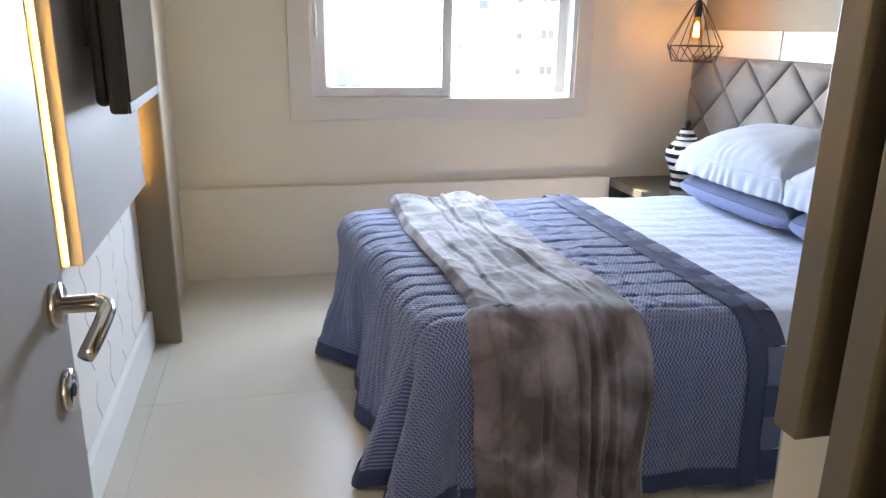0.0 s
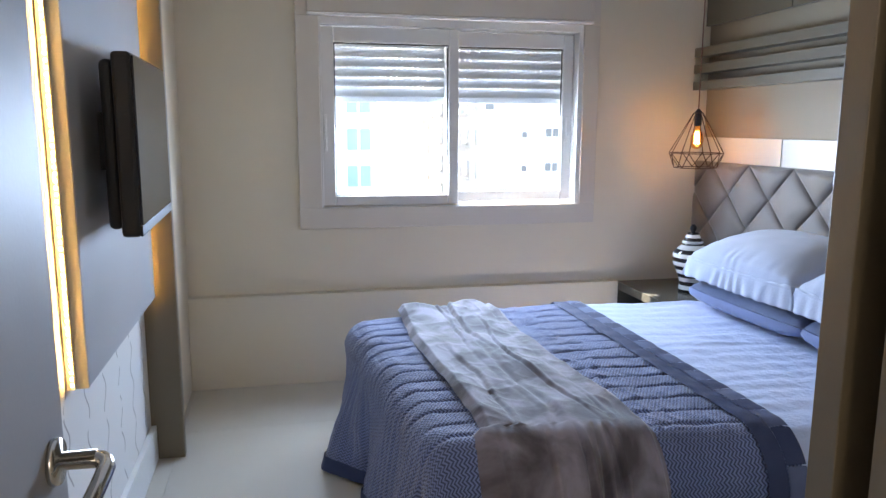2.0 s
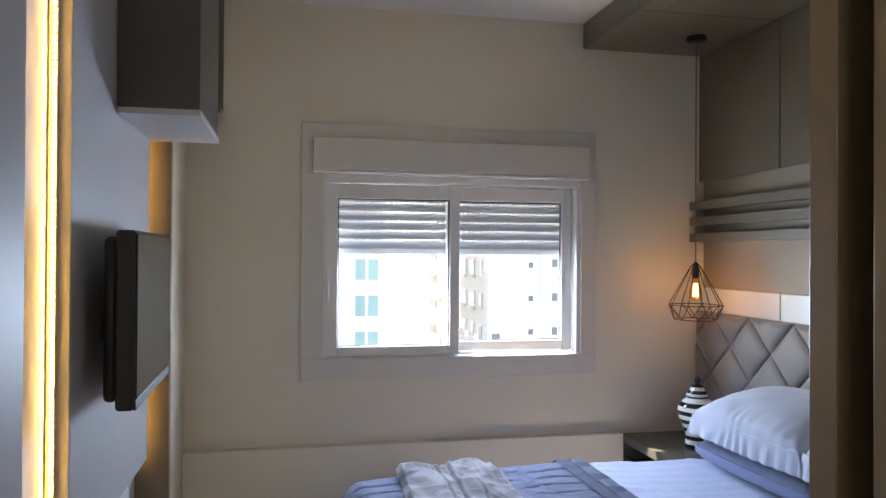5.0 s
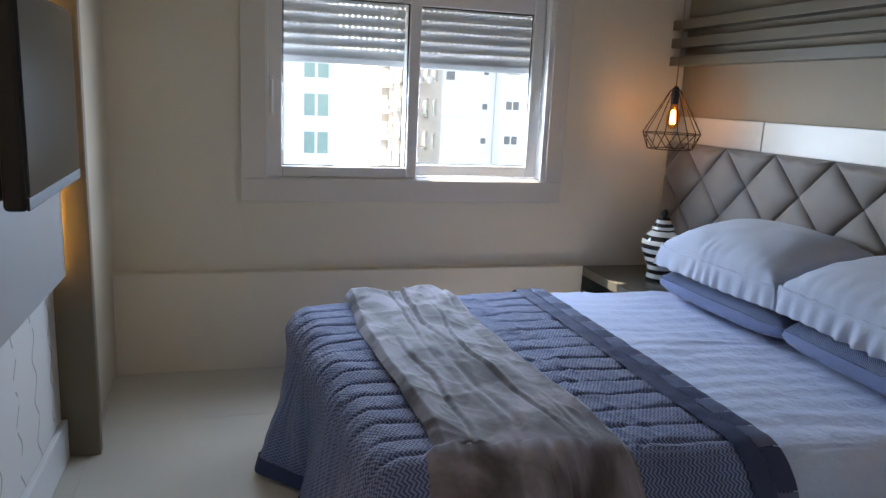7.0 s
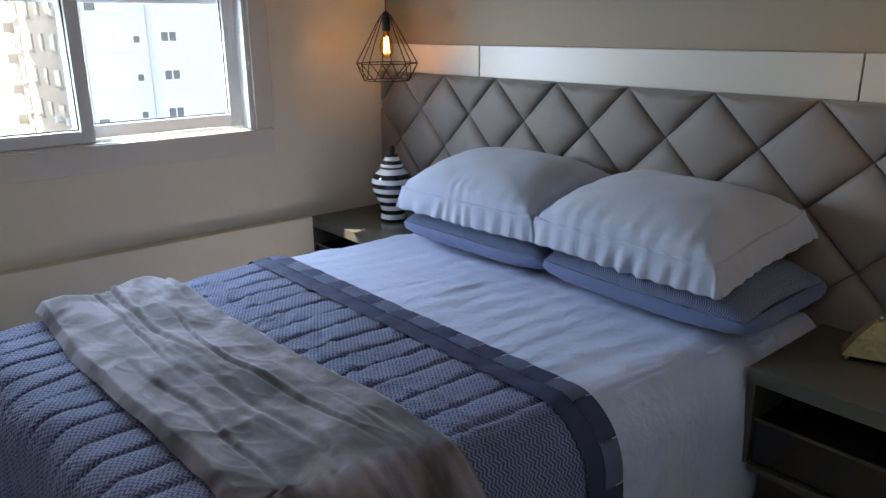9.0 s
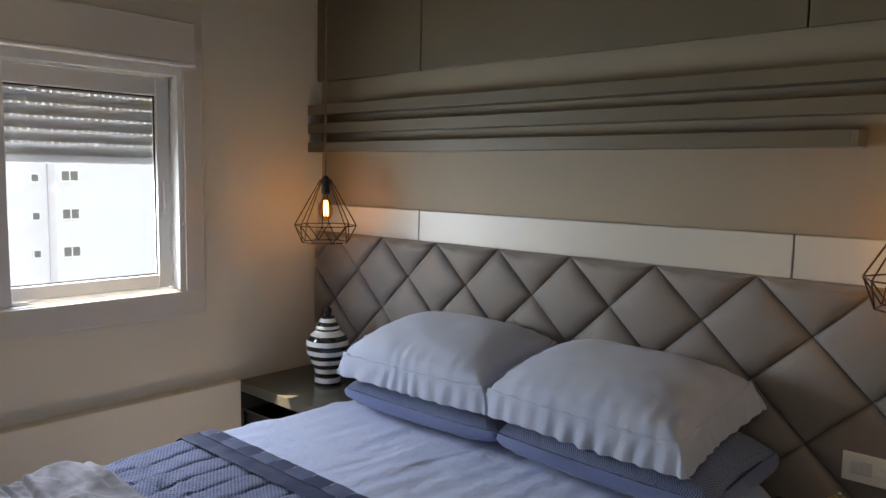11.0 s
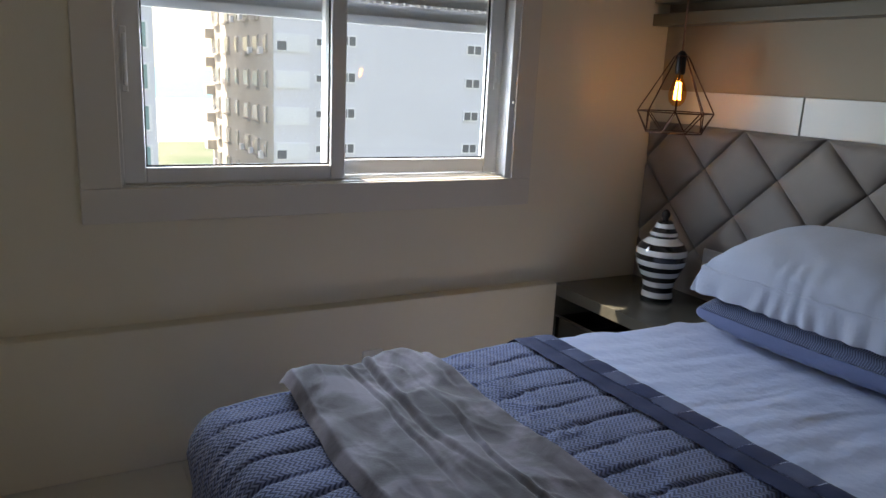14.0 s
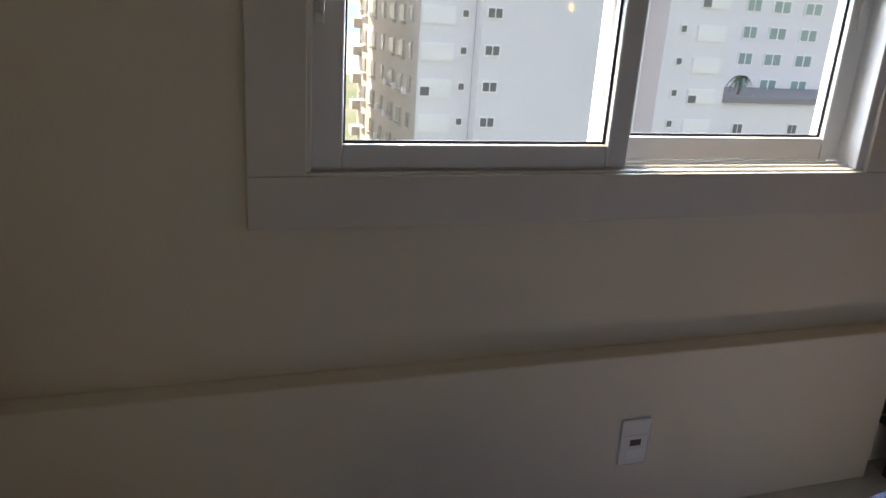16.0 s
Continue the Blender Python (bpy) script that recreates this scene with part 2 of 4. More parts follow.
def finish(bm, name, material, origin=(0, 0, 0), smooth=False):
    bm.transform(Matrix.Translation(-Vector(origin)))
    me = bpy.data.meshes.new(name)
    bm.normal_update()
    bm.to_mesh(me)
    bm.free()
    for m in (material if isinstance(material, (list, tuple)) else [material]):
        me.materials.append(m)
    if smooth:
        me.polygons.foreach_set("use_smooth", [True] * len(me.polygons))
    return me


def part(name, bm, material, parent, label="", smooth=False):
    """One mesh object under a thing or a part; the bmesh is in world coordinates."""
    org = ORIGIN[parent]
    ob = new(name, finish(bm, name, material, org, smooth))
    ob.parent = parent
    ORIGIN[ob] = org
    return tagged(ob, label)


def solo(name, bm, material, loc, label, category, group="", kind="", smooth=False):
    ob = new(name, finish(bm, name, material, loc, smooth))
    ob.location = loc
    ORIGIN[ob] = Vector(loc)
    return tagged(ob, label, category, group, kind)


def add_box(bm, x0, x1, y0, y1, z0, z1, bevel=0.0, seg=2):
    geo = bmesh.ops.create_cube(bm, size=1.0, matrix=Matrix.LocRotScale(
        ((x0 + x1) / 2, (y0 + y1) / 2, (z0 + z1) / 2), None, (abs(x1 - x0), abs(y1 - y0), abs(z1 - z0))))
    if bevel:
        edges = list({e for v in geo["verts"] for e in v.link_edges})
        bmesh.ops.bevel(bm, geom=edges, offset=bevel, segments=seg, profile=0.5, affect="EDGES")
    return bm


def box(x0, x1, y0, y1, z0, z1, bevel=0.0, seg=2):
    return add_box(bmesh.new(), x0, x1, y0, y1, z0, z1, bevel, seg)


def rod(bm, a, b, r, n=6):
    a, b = Vector(a), Vector(b)
    d = b - a
    m = Matrix.Translation((a + b) / 2) @ d.to_track_quat("Z", "Y").to_matrix().to_4x4()
    bmesh.ops.create_cone(bm, cap_ends=True, segments=n, radius1=r, radius2=r, depth=d.length, matrix=m)
    return bm


def lathe(bm, profile, centre, n=32):
    cx, cy = centre
    rings = []
    for r, z in profile:
        if r < 1e-5:
            rings.append([bm.verts.new((cx, cy, z))])
        else:
            rings.append([bm.verts.new((cx + r * math.cos(2 * math.pi * i / n), cy + r * math.sin(2 * math.pi * i / n), z)) for i in range(n)])
    for a, b in zip(rings, rings[1:]):
        for i in range(n):
            j = (i + 1) % n
            va = [a[0]] if len(a) == 1 else [a[i], a[j]]
            vb = [b[0]] if len(b) == 1 else [b[j], b[i]]
            if len(va) + len(vb) >= 3:
                bm.faces.new(va + vb)
    bmesh.ops.recalc_face_normals(bm, faces=bm.faces[:])
    return bm


def grid_mesh(nu, nv, fn, uvfn=None):
    """A sheet of (nu+1) x (nv+1) points fn(s, t), s and t from 0 to 1."""
    bm = bmesh.new()
    layer = bm.loops.layers.uv.new("UVMap")
    rows = [[bm.verts.new(fn(i / nu, j / nv)) for j in range(nv + 1)] for i in range(nu + 1)]
    for i in range(nu):
        for j in range(nv):
            f = bm.faces.new((rows[i][j], rows[i + 1][j], rows[i + 1][j + 1], rows[i][j + 1]))
            if uvfn:
                for loop, (a, b) in zip(f.loops, ((i, j), (i + 1, j), (i + 1, j + 1), (i, j + 1))):
                    loop[layer].uv = uvfn(a / nu, b / nv)
    return bm


# ---------------------------------------------------------------- shell of the room
XL, XH, YW, YN, ZC = -0.235, 2.70, 4.05, 1.04, 2.73
HALL_Y = -2.2
FZ = -0.045
structure = dict(kind="structure")

# floor slab with porcelain tiles laid on it further down
floor = solo("floor", box(XL - 0.2, XH + 0.2, HALL_Y, YW + 0.2, FZ - 0.15, FZ - 0.006), GROUT, (1.2, 1.5, FZ), "cream porcelain tile floor with thin joints", "floor", **structure)

ceiling = solo("ceiling", box(XL - 0.2, XH + 0.2, HALL_Y, YW + 0.2, ZC, ZC + 0.15), CEIL, (1.2, 1.5, ZC), "smooth white painted ceiling", "ceiling", **structure)

# window wall with its opening
OX0, OX1, OZ0, OZ1 = 0.505, 1.945, 0.865, 1.86
bm = bmesh.new()
add_box(bm, XL - 0.2, OX0, YW, YW + 0.2, FZ, ZC)
add_box(bm, OX1, XH + 0.2, YW, YW + 0.2, FZ, ZC)
add_box(bm, OX0, OX1, YW, YW + 0.2, FZ, OZ0)
add_box(bm, OX0, OX1, YW, YW + 0.2, OZ1, ZC)
wall_north = solo("wall_north", bm, WALL, (1.2, YW, 0), "cream painted wall with a wide sliding window", "wall", **structure)
wainscot = solo("trim", box(-0.171, 2.172, YW - 0.066, YW - 0.001, FZ, 0.438, 0.004), WALL, (1.0, YW, 0), "cream half-height panel along the window wall", "wainscot", **structure)

wall_west = solo("wall_west", box(XL - 0.2, XL, HALL_Y, YW, FZ, ZC), PAPER, (XL, 1.5, 0), "pale wallpaper with thin broken wavy lines", "wall", **structure)
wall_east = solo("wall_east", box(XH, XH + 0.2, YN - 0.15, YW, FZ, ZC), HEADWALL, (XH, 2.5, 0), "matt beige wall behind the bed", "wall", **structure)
wall_south = solo("wall_south", box(1.06, XH + 0.2, YN - 0.15, YN, FZ, ZC), WALL, (1.8, YN, 0), "plain cream painted wall", "wall", **structure)
wall_passage = solo("wall_passage", box(1.06, 1.21, HALL_Y, YN - 0.15, FZ, ZC), WALL, (1.0, 0.3, 0), "plain cream painted passage wall", "wall", **structure)
wall_hall = solo("wall_hall", box(XL, 1.06, HALL_Y, HALL_Y + 0.15, FZ, ZC), WALL, (0.4, HALL_Y, 0), "plain cream painted wall", "wall", **structure)

# dropped soffit over the bed, flush with the cabinets
bm = bmesh.new()
add_box(bm, 1.95, XH - 0.001, 3.372, YW - 0.001, 2.588, ZC - 0.001, 0.002)
add_box(bm, 2.08, XH - 0.001, YN + 0.001, 3.366, 2.588, ZC - 0.001, 0.002)
add_box(bm, 1.95, 2.074, YN + 0.001, 3.366, 2.588, ZC - 0.001, 0.002)
soffit = solo("ceiling_soffit", bm, TAUPE, (2.3, 2.5, 2.6), "taupe lacquered dropped soffit above the bed", "soffit", **structure)

# baseboard under the wallpaper
base_bm = box(XL, XL + 0.022, 1.16, 3.188, FZ, 0.105, 0.004)
baseboard = solo("baseboard", base_bm, WHITE, (XL, 2.4, 0), "tall white lacquered baseboard", "baseboard", **structure)

# ---------------------------------------------------------------- window
win = thing("window_1", (1.22, 4.05, 0.86), "white plastic sliding window with two sashes and a part-lowered roller shutter", "window", kind="structure")
ZB, ZT = 0.772, 2.11
for b in ((0.40, 2.026, 4.030, 4.0495, ZB, 0.880), (0.40, 2.026, 4.030, 4.0495, 1.845, ZT),
          (0.40, 0.515, 4.030, 4.0495, 0.880, 1.845), (1.935, 2.026, 4.030, 4.0495, 0.880, 1.845)):
    part("casing", box(*b, 0.003), CASING, win)
# outer frame
for b in ((0.506, 1.944, 4.04, 4.165, 0.866, 0.886), (0.506, 1.944, 4.04, 4.165, 1.806, 1.858), (0.506, 0.526, 4.04, 4.165, 0.886, 1.806),
          (1.910, 1.944, 4.04, 4.165, 0.886, 1.806)):
    part("window_frame", box(*b, 0.003), PVC, win)
for y in (4.062, 4.098, 4.135):
    part("track", box(0.53, 1.908, y, y + 0.004, 0.886, 0.893), PVC, win)


def sash(x0, x1, z0, z1, gx0, gx1, gz0, gz1, y0, y1):
    s = part("sash", box(x0, gx0, y0, y1, z0, z1, 0.005), PVC, win)
    part("stile", box(gx1, x1, y0, y1, z0, z1, 0.005), PVC, s)
    part("rail", box(gx0, gx1, y0 + 0.0015, y1 - 0.0015, z0 + 0.001, gz0, 0.004), PVC, s)
    part("rail", box(gx0, gx1, y0 + 0.0015, y1 - 0.0015, gz1, z1 - 0.001, 0.004), PVC, s)
    ym = (y0 + y1) / 2
    bmg = bmesh.new()
    for b in ((gx0, gx1, ym - 0.006, ym - 0.002, gz0, gz0 + 0.006), (gx0, gx1, ym - 0.006, ym - 0.002, gz1 - 0.006, gz1),
              (gx0, gx0 + 0.006, ym - 0.006, ym - 0.002, gz0, gz1), (gx1 - 0.006, gx1, ym - 0.006, ym - 0.002, gz0, gz1)):
        add_box(bmg, *b)
    part("gasket", bmg, BLACK, s, "thin black rubber gasket")
    p = part("pane", box(gx0 - 0.004, gx1 + 0.004, ym, ym + 0.004, gz0 - 0.004, gz1 + 0.004), PANE, s)
    p.visible_shadow = False
    return s


left_sash = sash(0.520, 1.245, 0.890, 1.800, 0.590, 1.190, 0.941, 1.722, 4.050, 4.092)
right_sash = sash(1.185, 1.905, 0.897, 1.798, 1.240, 1.845, 0.953, 1.722, 4.100, 4.142)
# pull handles
bm = bmesh.new()
add_box(bm, 0.531, 0.549, 4.046, 4.0505, 1.17, 1.36, 0.002)
add_box(bm, 0.534, 0.546, 4.028, 4.046, 1.19, 1.21, 0.003)
add_box(bm, 0.534, 0.546, 4.022, 4.032, 1.19, 1.34, 0.004)
part("handle", bm, PVC, left_sash)
bm = box(1.868, 1.884, 4.094, 4.1005, 1.22, 1.36, 0.003)
add_box(bm, 1.872, 1.880, 4.088, 4.094, 1.245, 1.265, 0.003)
part("latch", bm, PVC, right_sash)
part("knob", lathe(bmesh.new(), [(0, 1.168), (0.004, 1.168), (0.004, 1.180), (0, 1.180)], (1.925, 4.034), 10), PVC, win)
# shutter box above the sashes
bx = part("shutter_box", box(0.457, 1.97, 3.985, 4.031, 1.858, 2.028, 0.006), CASING, win)
part("lip", box(0.459, 1.968, 3.981, 4.029, 1.845, 1.857, 0.003), WHITE, bx)
# roller shutter: curved slats joined by short tabs that leave slots of light
SHUT = 1.462
for gx in (0.512, 1.925):
    part("guide", box(gx, gx + 0.014, 4.168, 4.20, 0.87, 1.858), PVC, win)


def slat_mesh():
    bm = bmesh.new()
    n = 6
    prof = [(4.178 + 0.008 * math.sin(math.pi * i / n), 0.043 * i / n) for i in range(n + 1)]
    for (ya, za), (yb, zb) in zip(prof, prof[1:]):
        v = [bm.verts.new(p) for p in ((0.53, ya, za), (1.92, ya, za), (1.92, yb, zb), (0.53, yb, zb))]
        bm.faces.new(v)
    bmesh.ops.remove_doubles(bm, verts=bm.verts[:], dist=1e-5)
    bmesh.ops.solidify(bm, geom=bm.faces[:], thickness=0.003)
    x = 0.53
    while x < 1.90:
        add_box(bm, x, x + 0.019, 4.177, 4.180, 0.042, 0.0515)
        x += 0.029
    return bm


slat_me = finish(slat_mesh(), "slat", PVC_SLAT)
k = 0
while SHUT + 0.0505 * k < 1.86:
    s = new("slat", slat_me)
    s.parent = win
    s.location = Vector((0, 0, SHUT + 0.0505 * k)) - ORIGIN[win]
    k += 1
part("bottom_bar", box(0.53, 1.92, 4.174, 4.188, SHUT - 0.034, SHUT - 0.001, 0.003), PVC_SLAT, win)

# ---------------------------------------------------------------- television wall
panel = thing("tv_panel", (-0.18, 2.5, 0.70), "pale grey floating wall panel lit from behind at both ends", "wall panel")
part("panel_board", box(-0.210, -0.180, 2.13, 3.14, 0.645, 2.70, 0.002), PANEL, panel)
part("edge_strip", box(-0.211, -0.181, 2.122, 2.1295, 0.644, 2.70), OAK, panel, "oak edge strip")
part("spacer", box(XL, -0.211, 2.20, 3.06, 0.70, 2.68), TAUPE, panel)
led = surf("led_tape", (0.72, 0.62, 0.42), None, 40, 0.5, 0, 50)
for ya, yb, sgn in ((2.112, 2.121, -1), (3.142, 3.151, 1)):
    tape = part("led_strip", box(-0.230, -0.211, ya, yb, 0.645, 2.69), led, panel, "warm lit strip of small lamps")
    bm = bmesh.new()
    z = 0.655
    while z < 2.68:
        add_box(bm, -0.219, -0.2145, (ya - 0.003) if sgn < 0 else yb, ya if sgn < 0 else (yb + 0.003), z, z + 0.0055)
        z += 0.0166
    part("diode", bm, LEDMAT, tape)["kind"] = "stuff"
    area_lamp("led_strip_light", look((-0.216, ya - 0.006 if sgn < 0 else yb + 0.006, 1.67), (-0.262, (ya - 0.1) if sgn < 0 else (yb + 0.1), 1.67)), 0.012, 2.0, LED_POWER, (1.0, 0.66, 0.26))

tv = thing("television", (-0.07, 2.5, 1.06), "flat black television switched off on a wall bracket", "television")


def tv_box(d0, d1, w0, w1, z0, z1, bevel, seg=2):
    """A box along the television's own width, which leans a little from the wall."""
    bm = box(d0, d1, w0, w1, z0, z1, bevel, seg)
    bm.transform(pose(-0.039, 2.187, 0, 0, 0, 1.4))
    return bm


part("housing", tv_box(-0.052, -0.004, 0, 0.62, 1.018, 1.487, 0.010), BLACK, tv)
part("back_cover", tv_box(-0.088, -0.0525, 0.03, 0.59, 1.035, 1.47, 0.016, 4), BLACK, tv)
part("bezel", tv_box(-0.006, 0.0, 0.002, 0.618, 1.020, 1.048, 0.002), BLACK, tv)
part("screen", tv_box(-0.004, 0.0005, 0.011, 0.609, 1.049, 1.477, 0.001), SCREEN, tv, "dark glossy screen")
part("bracket", tv_box(-0.138, -0.0885, 0.23, 0.39, 1.18, 1.34, 0.003), BLACK, tv)

# upper open cabinets over the television
cab = thing("hanging_cabinet", (-0.05, 2.87, 1.86), "dark taupe hanging cabinet with a pale underside above the television", "cabinet")
part("side_panel", box(-0.178, 0.066, 2.583, 2.603, 1.878, 2.66, 0.001), TAUPE_DARK, cab)
part("side_panel", box(-0.178, 0.045, 3.145, 3.165, 1.878, 2.66, 0.001), TAUPE_DARK, cab)
part("bottom_board", box(-0.178, 0.069, 2.582, 3.167, 1.858, 1.877, 0.001), PANEL, cab, "pale grey bottom board")
part("top_board", box(-0.178, 0.066, 2.583, 3.165, 2.661, 2.68, 0.001), TAUPE_DARK, cab)
part("door", box(0.047, 0.066, 2.6035, 3.164, 1.880, 2.66, 0.001), TAUPE_DARK, cab)
cab2 = thing("hanging_shelf", (-0.05, 3.28, 1.99), "small taupe shelf box beside the hanging cabinet", "shelf")
part("bottom_board", box(-0.178, 0.073, 3.20, 3.32, 1.985, 2.005, 0.001), TAUPE, cab2)
part("side_panel", box(-0.178, 0.073, 3.302, 3.32, 2.0055, 2.66, 0.001), TAUPE, cab2)
part("top_board", box(-0.178, 0.073, 3.20, 3.32, 2.661, 2.68, 0.001), TAUPE, cab2)

# upright taupe fin at the end of the wallpaper, and the cream face beyond it
tall = thing("upright_fin", (-0.18, 3.2, FZ), "upright taupe lacquered fin closing the television wall", "wall fin")
part("board", box(XL, -0.1135, 3.190, 3.228, FZ + 0.002, 2.70, 0.001), TAUPE, tall)
part("edge_band", box(-0.113, -0.110, 3.190, 3.228, FZ + 0.002, 2.70, 0.0005), TAUPE, tall)
wall_niche = solo("wall_niche", box(XL, -0.172, 3.2285, 4.0495, FZ, ZC), WALL, (-0.2, 3.6, 0), "plain cream wall beside the window", "wall", **structure)

# ---------------------------------------------------------------- door and slats at the entrance
door = thing("door_1", (0.04, 0.65, FZ), "open pale grey flush door with a chrome lever handle", "door", kind="structure")
part("leaf", box(0.024, 0.060, 0.26, 1.065, FZ + 0.008, 2.08, 0.002), DOORMAT, door)
HY, HZ, HX = 1.018, 0.940, 0.060


def on_door(profile, y, z, n=24):
    bm = lathe(bmesh.new(), profile, (0, 0), n)
    bm.transform(Matrix.Translation((HX, y, z)) @ pose(0, 0, 0, 0, 90, 0))
    return bm


handle = part("door_handle", on_door([(0, 0), (0.026, 0), (0.027, 0.003), (0.025, 0.009), (0.010, 0.010), (0.0105, 0.045), (0, 0.045)], HY, HZ), CHROME, door, "chrome lever handle", True)
def tube(points, radii, n=14):
    """A closed round tube through points."""
    bm = bmesh.new()
    pts = [Vector(p) for p in points]
    rings = []
    for i, p in enumerate(pts):
        d = (pts[min(i + 1, len(pts) - 1)] - pts[max(i - 1, 0)]).normalized()
        q = d.to_track_quat("Z", "X").to_matrix()
        rings.append([bm.verts.new(p + q @ Vector((radii[i] * math.cos(2 * math.pi * k / n), radii[i] * math.sin(2 * math.pi * k / n), 0))) for k in range(n)])
    for a, b in zip(rings, rings[1:]):
        for k in range(n):
            bm.faces.new((a[k], a[(k + 1) % n], b[(k + 1) % n], b[k]))
    bm.faces.new(rings[0][::-1])
    bm.faces.new(rings[-1])
    bmesh.ops.recalc_face_normals(bm, faces=bm.faces[:])
    return bm


lever = [(0.034, HY, HZ), (0.044, HY, HZ), (0.051, HY - 0.002, HZ - 0.0005), (0.056, HY - 0.007, HZ - 0.002), (0.058, HY - 0.014, HZ - 0.005)]
for i in range(1, 9):
    a = i / 8
    lever.append((0.058 - 0.014 * a ** 2, HY - 0.014 - 0.058 * a, HZ - 0.005 - 0.030 * a ** 1.6))
lever = [(x + HX, y, z) for x, y, z in lever]
bm = tube(lever, [0.0095] * (len(lever) - 1) + [0.0085])
part("lever", bm, CHROME, handle, "", True)
lock = part("lock_rose", on_door([(0, 0), (0.025, 0), (0.026, 0.003), (0.024, 0.008), (0, 0.008)], HY, HZ - 0.105), CHROME, door, "round chrome key rose", True)
part("keyhole", on_door([(0, 0.008), (0.008, 0.008), (0.008, 0.0095), (0, 0.0095)], HY, HZ - 0.105, 16), BLACK, lock)

# row of upright slats on the passage wall, cut to different lengths
for i, (y, z0) in enumerate(((0.872, 0.750), (0.777, 0.42), (0.682, 0.10), (0.587, 0.55), (0.492, 0.30))):
    solo("wall_slat", box(0.933, 1.0475, y, y + 0.043, z0, ZC - 0.002, 0.0015), TAUPE, (0.99, y, z0), "upright taupe lacquered slat on the passage wall", "slat", "upright slats by the door")

# added dark sheet: the gaps' shade is put into its colour
solo("slat_gap_darkener", box(1.048, 1.0595, 0.40, 0.871, 0.752, ZC - 0.002), TAUPE_DARK, (1.05, 0.65, 0.752), "dark sheet added to blacken the gaps behind the upright slats", "wall board")

# ---------------------------------------------------------------- wall behind the bed
HB_TOP, HB_BOT, HB_X = 1.113, 0.06, 2.668
hb = thing("headboard", (2.68, 2.545, HB_BOT), "wall-wide diamond-tufted headboard in grey-taupe upholstery", "headboard")
part("backing", box(HB_X, XH - 0.001, YN + 0.002, YW - 0.002, HB_BOT, HB_TOP), UPHOLSTERY, hb)


def clip(poly, axis, lim, keep_less):
    out = []
    for i, p in enumerate(poly):
        q = poly[(i + 1) % len(poly)]
        ip = (p[axis] <= lim) == keep_less or p[axis] == lim
        iq = (q[axis] <= lim) == keep_less or q[axis] == lim
        if ip:
            out.append(p)
        if ip != iq:
            f = (lim - p[axis]) / (q[axis] - p[axis])
            out.append(tuple(a + f * (b - a) for a, b in zip(p, q)))
    return out


def pad(poly):
    """A stuffed panel: rings that rise from the seam to a round top."""
    dense = []
    for i, p in enumerate(poly):
        q = poly[(i + 1) % len(poly)]
        for f in (0, 0.33, 0.66):
            dense.append((p[0] + f * (q[0] - p[0]), p[1] + f * (q[1] - p[1])))
    cy, cz = sum(p[0] for p in poly) / len(poly), sum(p[1] for p in poly) / len(poly)
    bm = bmesh.new()
    rings = []
    for s, h in ((0.993, 0.0), (0.975, 0.010), (0.90, 0.0205), (0.70, 0.030), (0.40, 0.0355)):
        rings.append([bm.verts.new((HB_X - h, cy + s * (y - cy), cz + s * (z - cz))) for y, z in dense])
    for a, b in zip(rings, rings[1:]):
        for i in range(len(a)):
            j = (i + 1) % len(a)
            bm.faces.new((a[i], b[i], b[j], a[j]))
    top = bm.verts.new((HB_X - 0.037, cy, cz))
    r = rings[-1]
    for i in range(len(r)):
        bm.faces.new((r[i], top, r[(i + 1) % len(r)]))
    bmesh.ops.recalc_face_normals(bm, faces=bm.faces[:])
    return bm


DY, DZ = 0.3405, 0.165
for row in range(0, 7):
    for col in range(-2, 9):
        cy = 3.549 - DY * col + (0 if row % 2 else DY / 2)
        cz = HB_TOP - DZ * row
        poly = [(cy, cz + DZ), (cy + DY / 2, cz), (cy, cz - DZ), (cy - DY / 2, cz)]
        for axis, lim, less in ((1, HB_TOP, True), (1, HB_BOT, False), (0, YW - 0.003, True), (0, YN + 0.003, False)):
            poly = clip(poly, axis, lim, less) if poly else poly
        if len(poly) < 3:
            continue
        area = abs(sum(p[0] * q[1] - q[0] * p[1] for p, q in zip(poly, poly[1:] + poly[:1]))) / 2
        if area > 0.0008:
            part("tufted_pad", pad(poly), UPHOLSTERY, hb, "", True)

# ivory strip above the headboard, three boards
JA, JB = 3.328, 1.749
for ya, yb in ((JA + 0.003, YW - 0.002), (JB + 0.003, JA - 0.003), (YN + 0.002, JB - 0.003)):
    solo("strip_board", box(2.672, XH - 0.001, ya, yb, 1.1145, 1.247, 0.0015), STRIPWHITE, (2.68, (ya + yb) / 2, 1.1145), "ivory lacquered strip board above the headboard", "wall board", "strip boards over the headboard")

# three horizontal rails
for z0, z1, ya in ((1.691, 1.739, YN + 0.002), (1.600, 1.648, YN + 0.002), (1.508, 1.556, 1.580)):
    rail = thing("wall_rail", (2.65, (ya + YW) / 2, z0), "long horizontal taupe lacquered rail on the wall", "wall rail", "rails over the bed")
    part("front_board", box(2.608, 2.626, ya + 0.0205, YW - 0.002, z0, z1, 0.0015), TAUPE, rail)
    part("core", box(2.6265, XH - 0.001, ya + 0.0205, YW - 0.002, z0 + 0.001, z1 - 0.001), TAUPE, rail)
    part("end_cap", box(2.608, XH - 0.001, ya, ya + 0.020, z0, z1, 0.0015), TAUPE, rail)

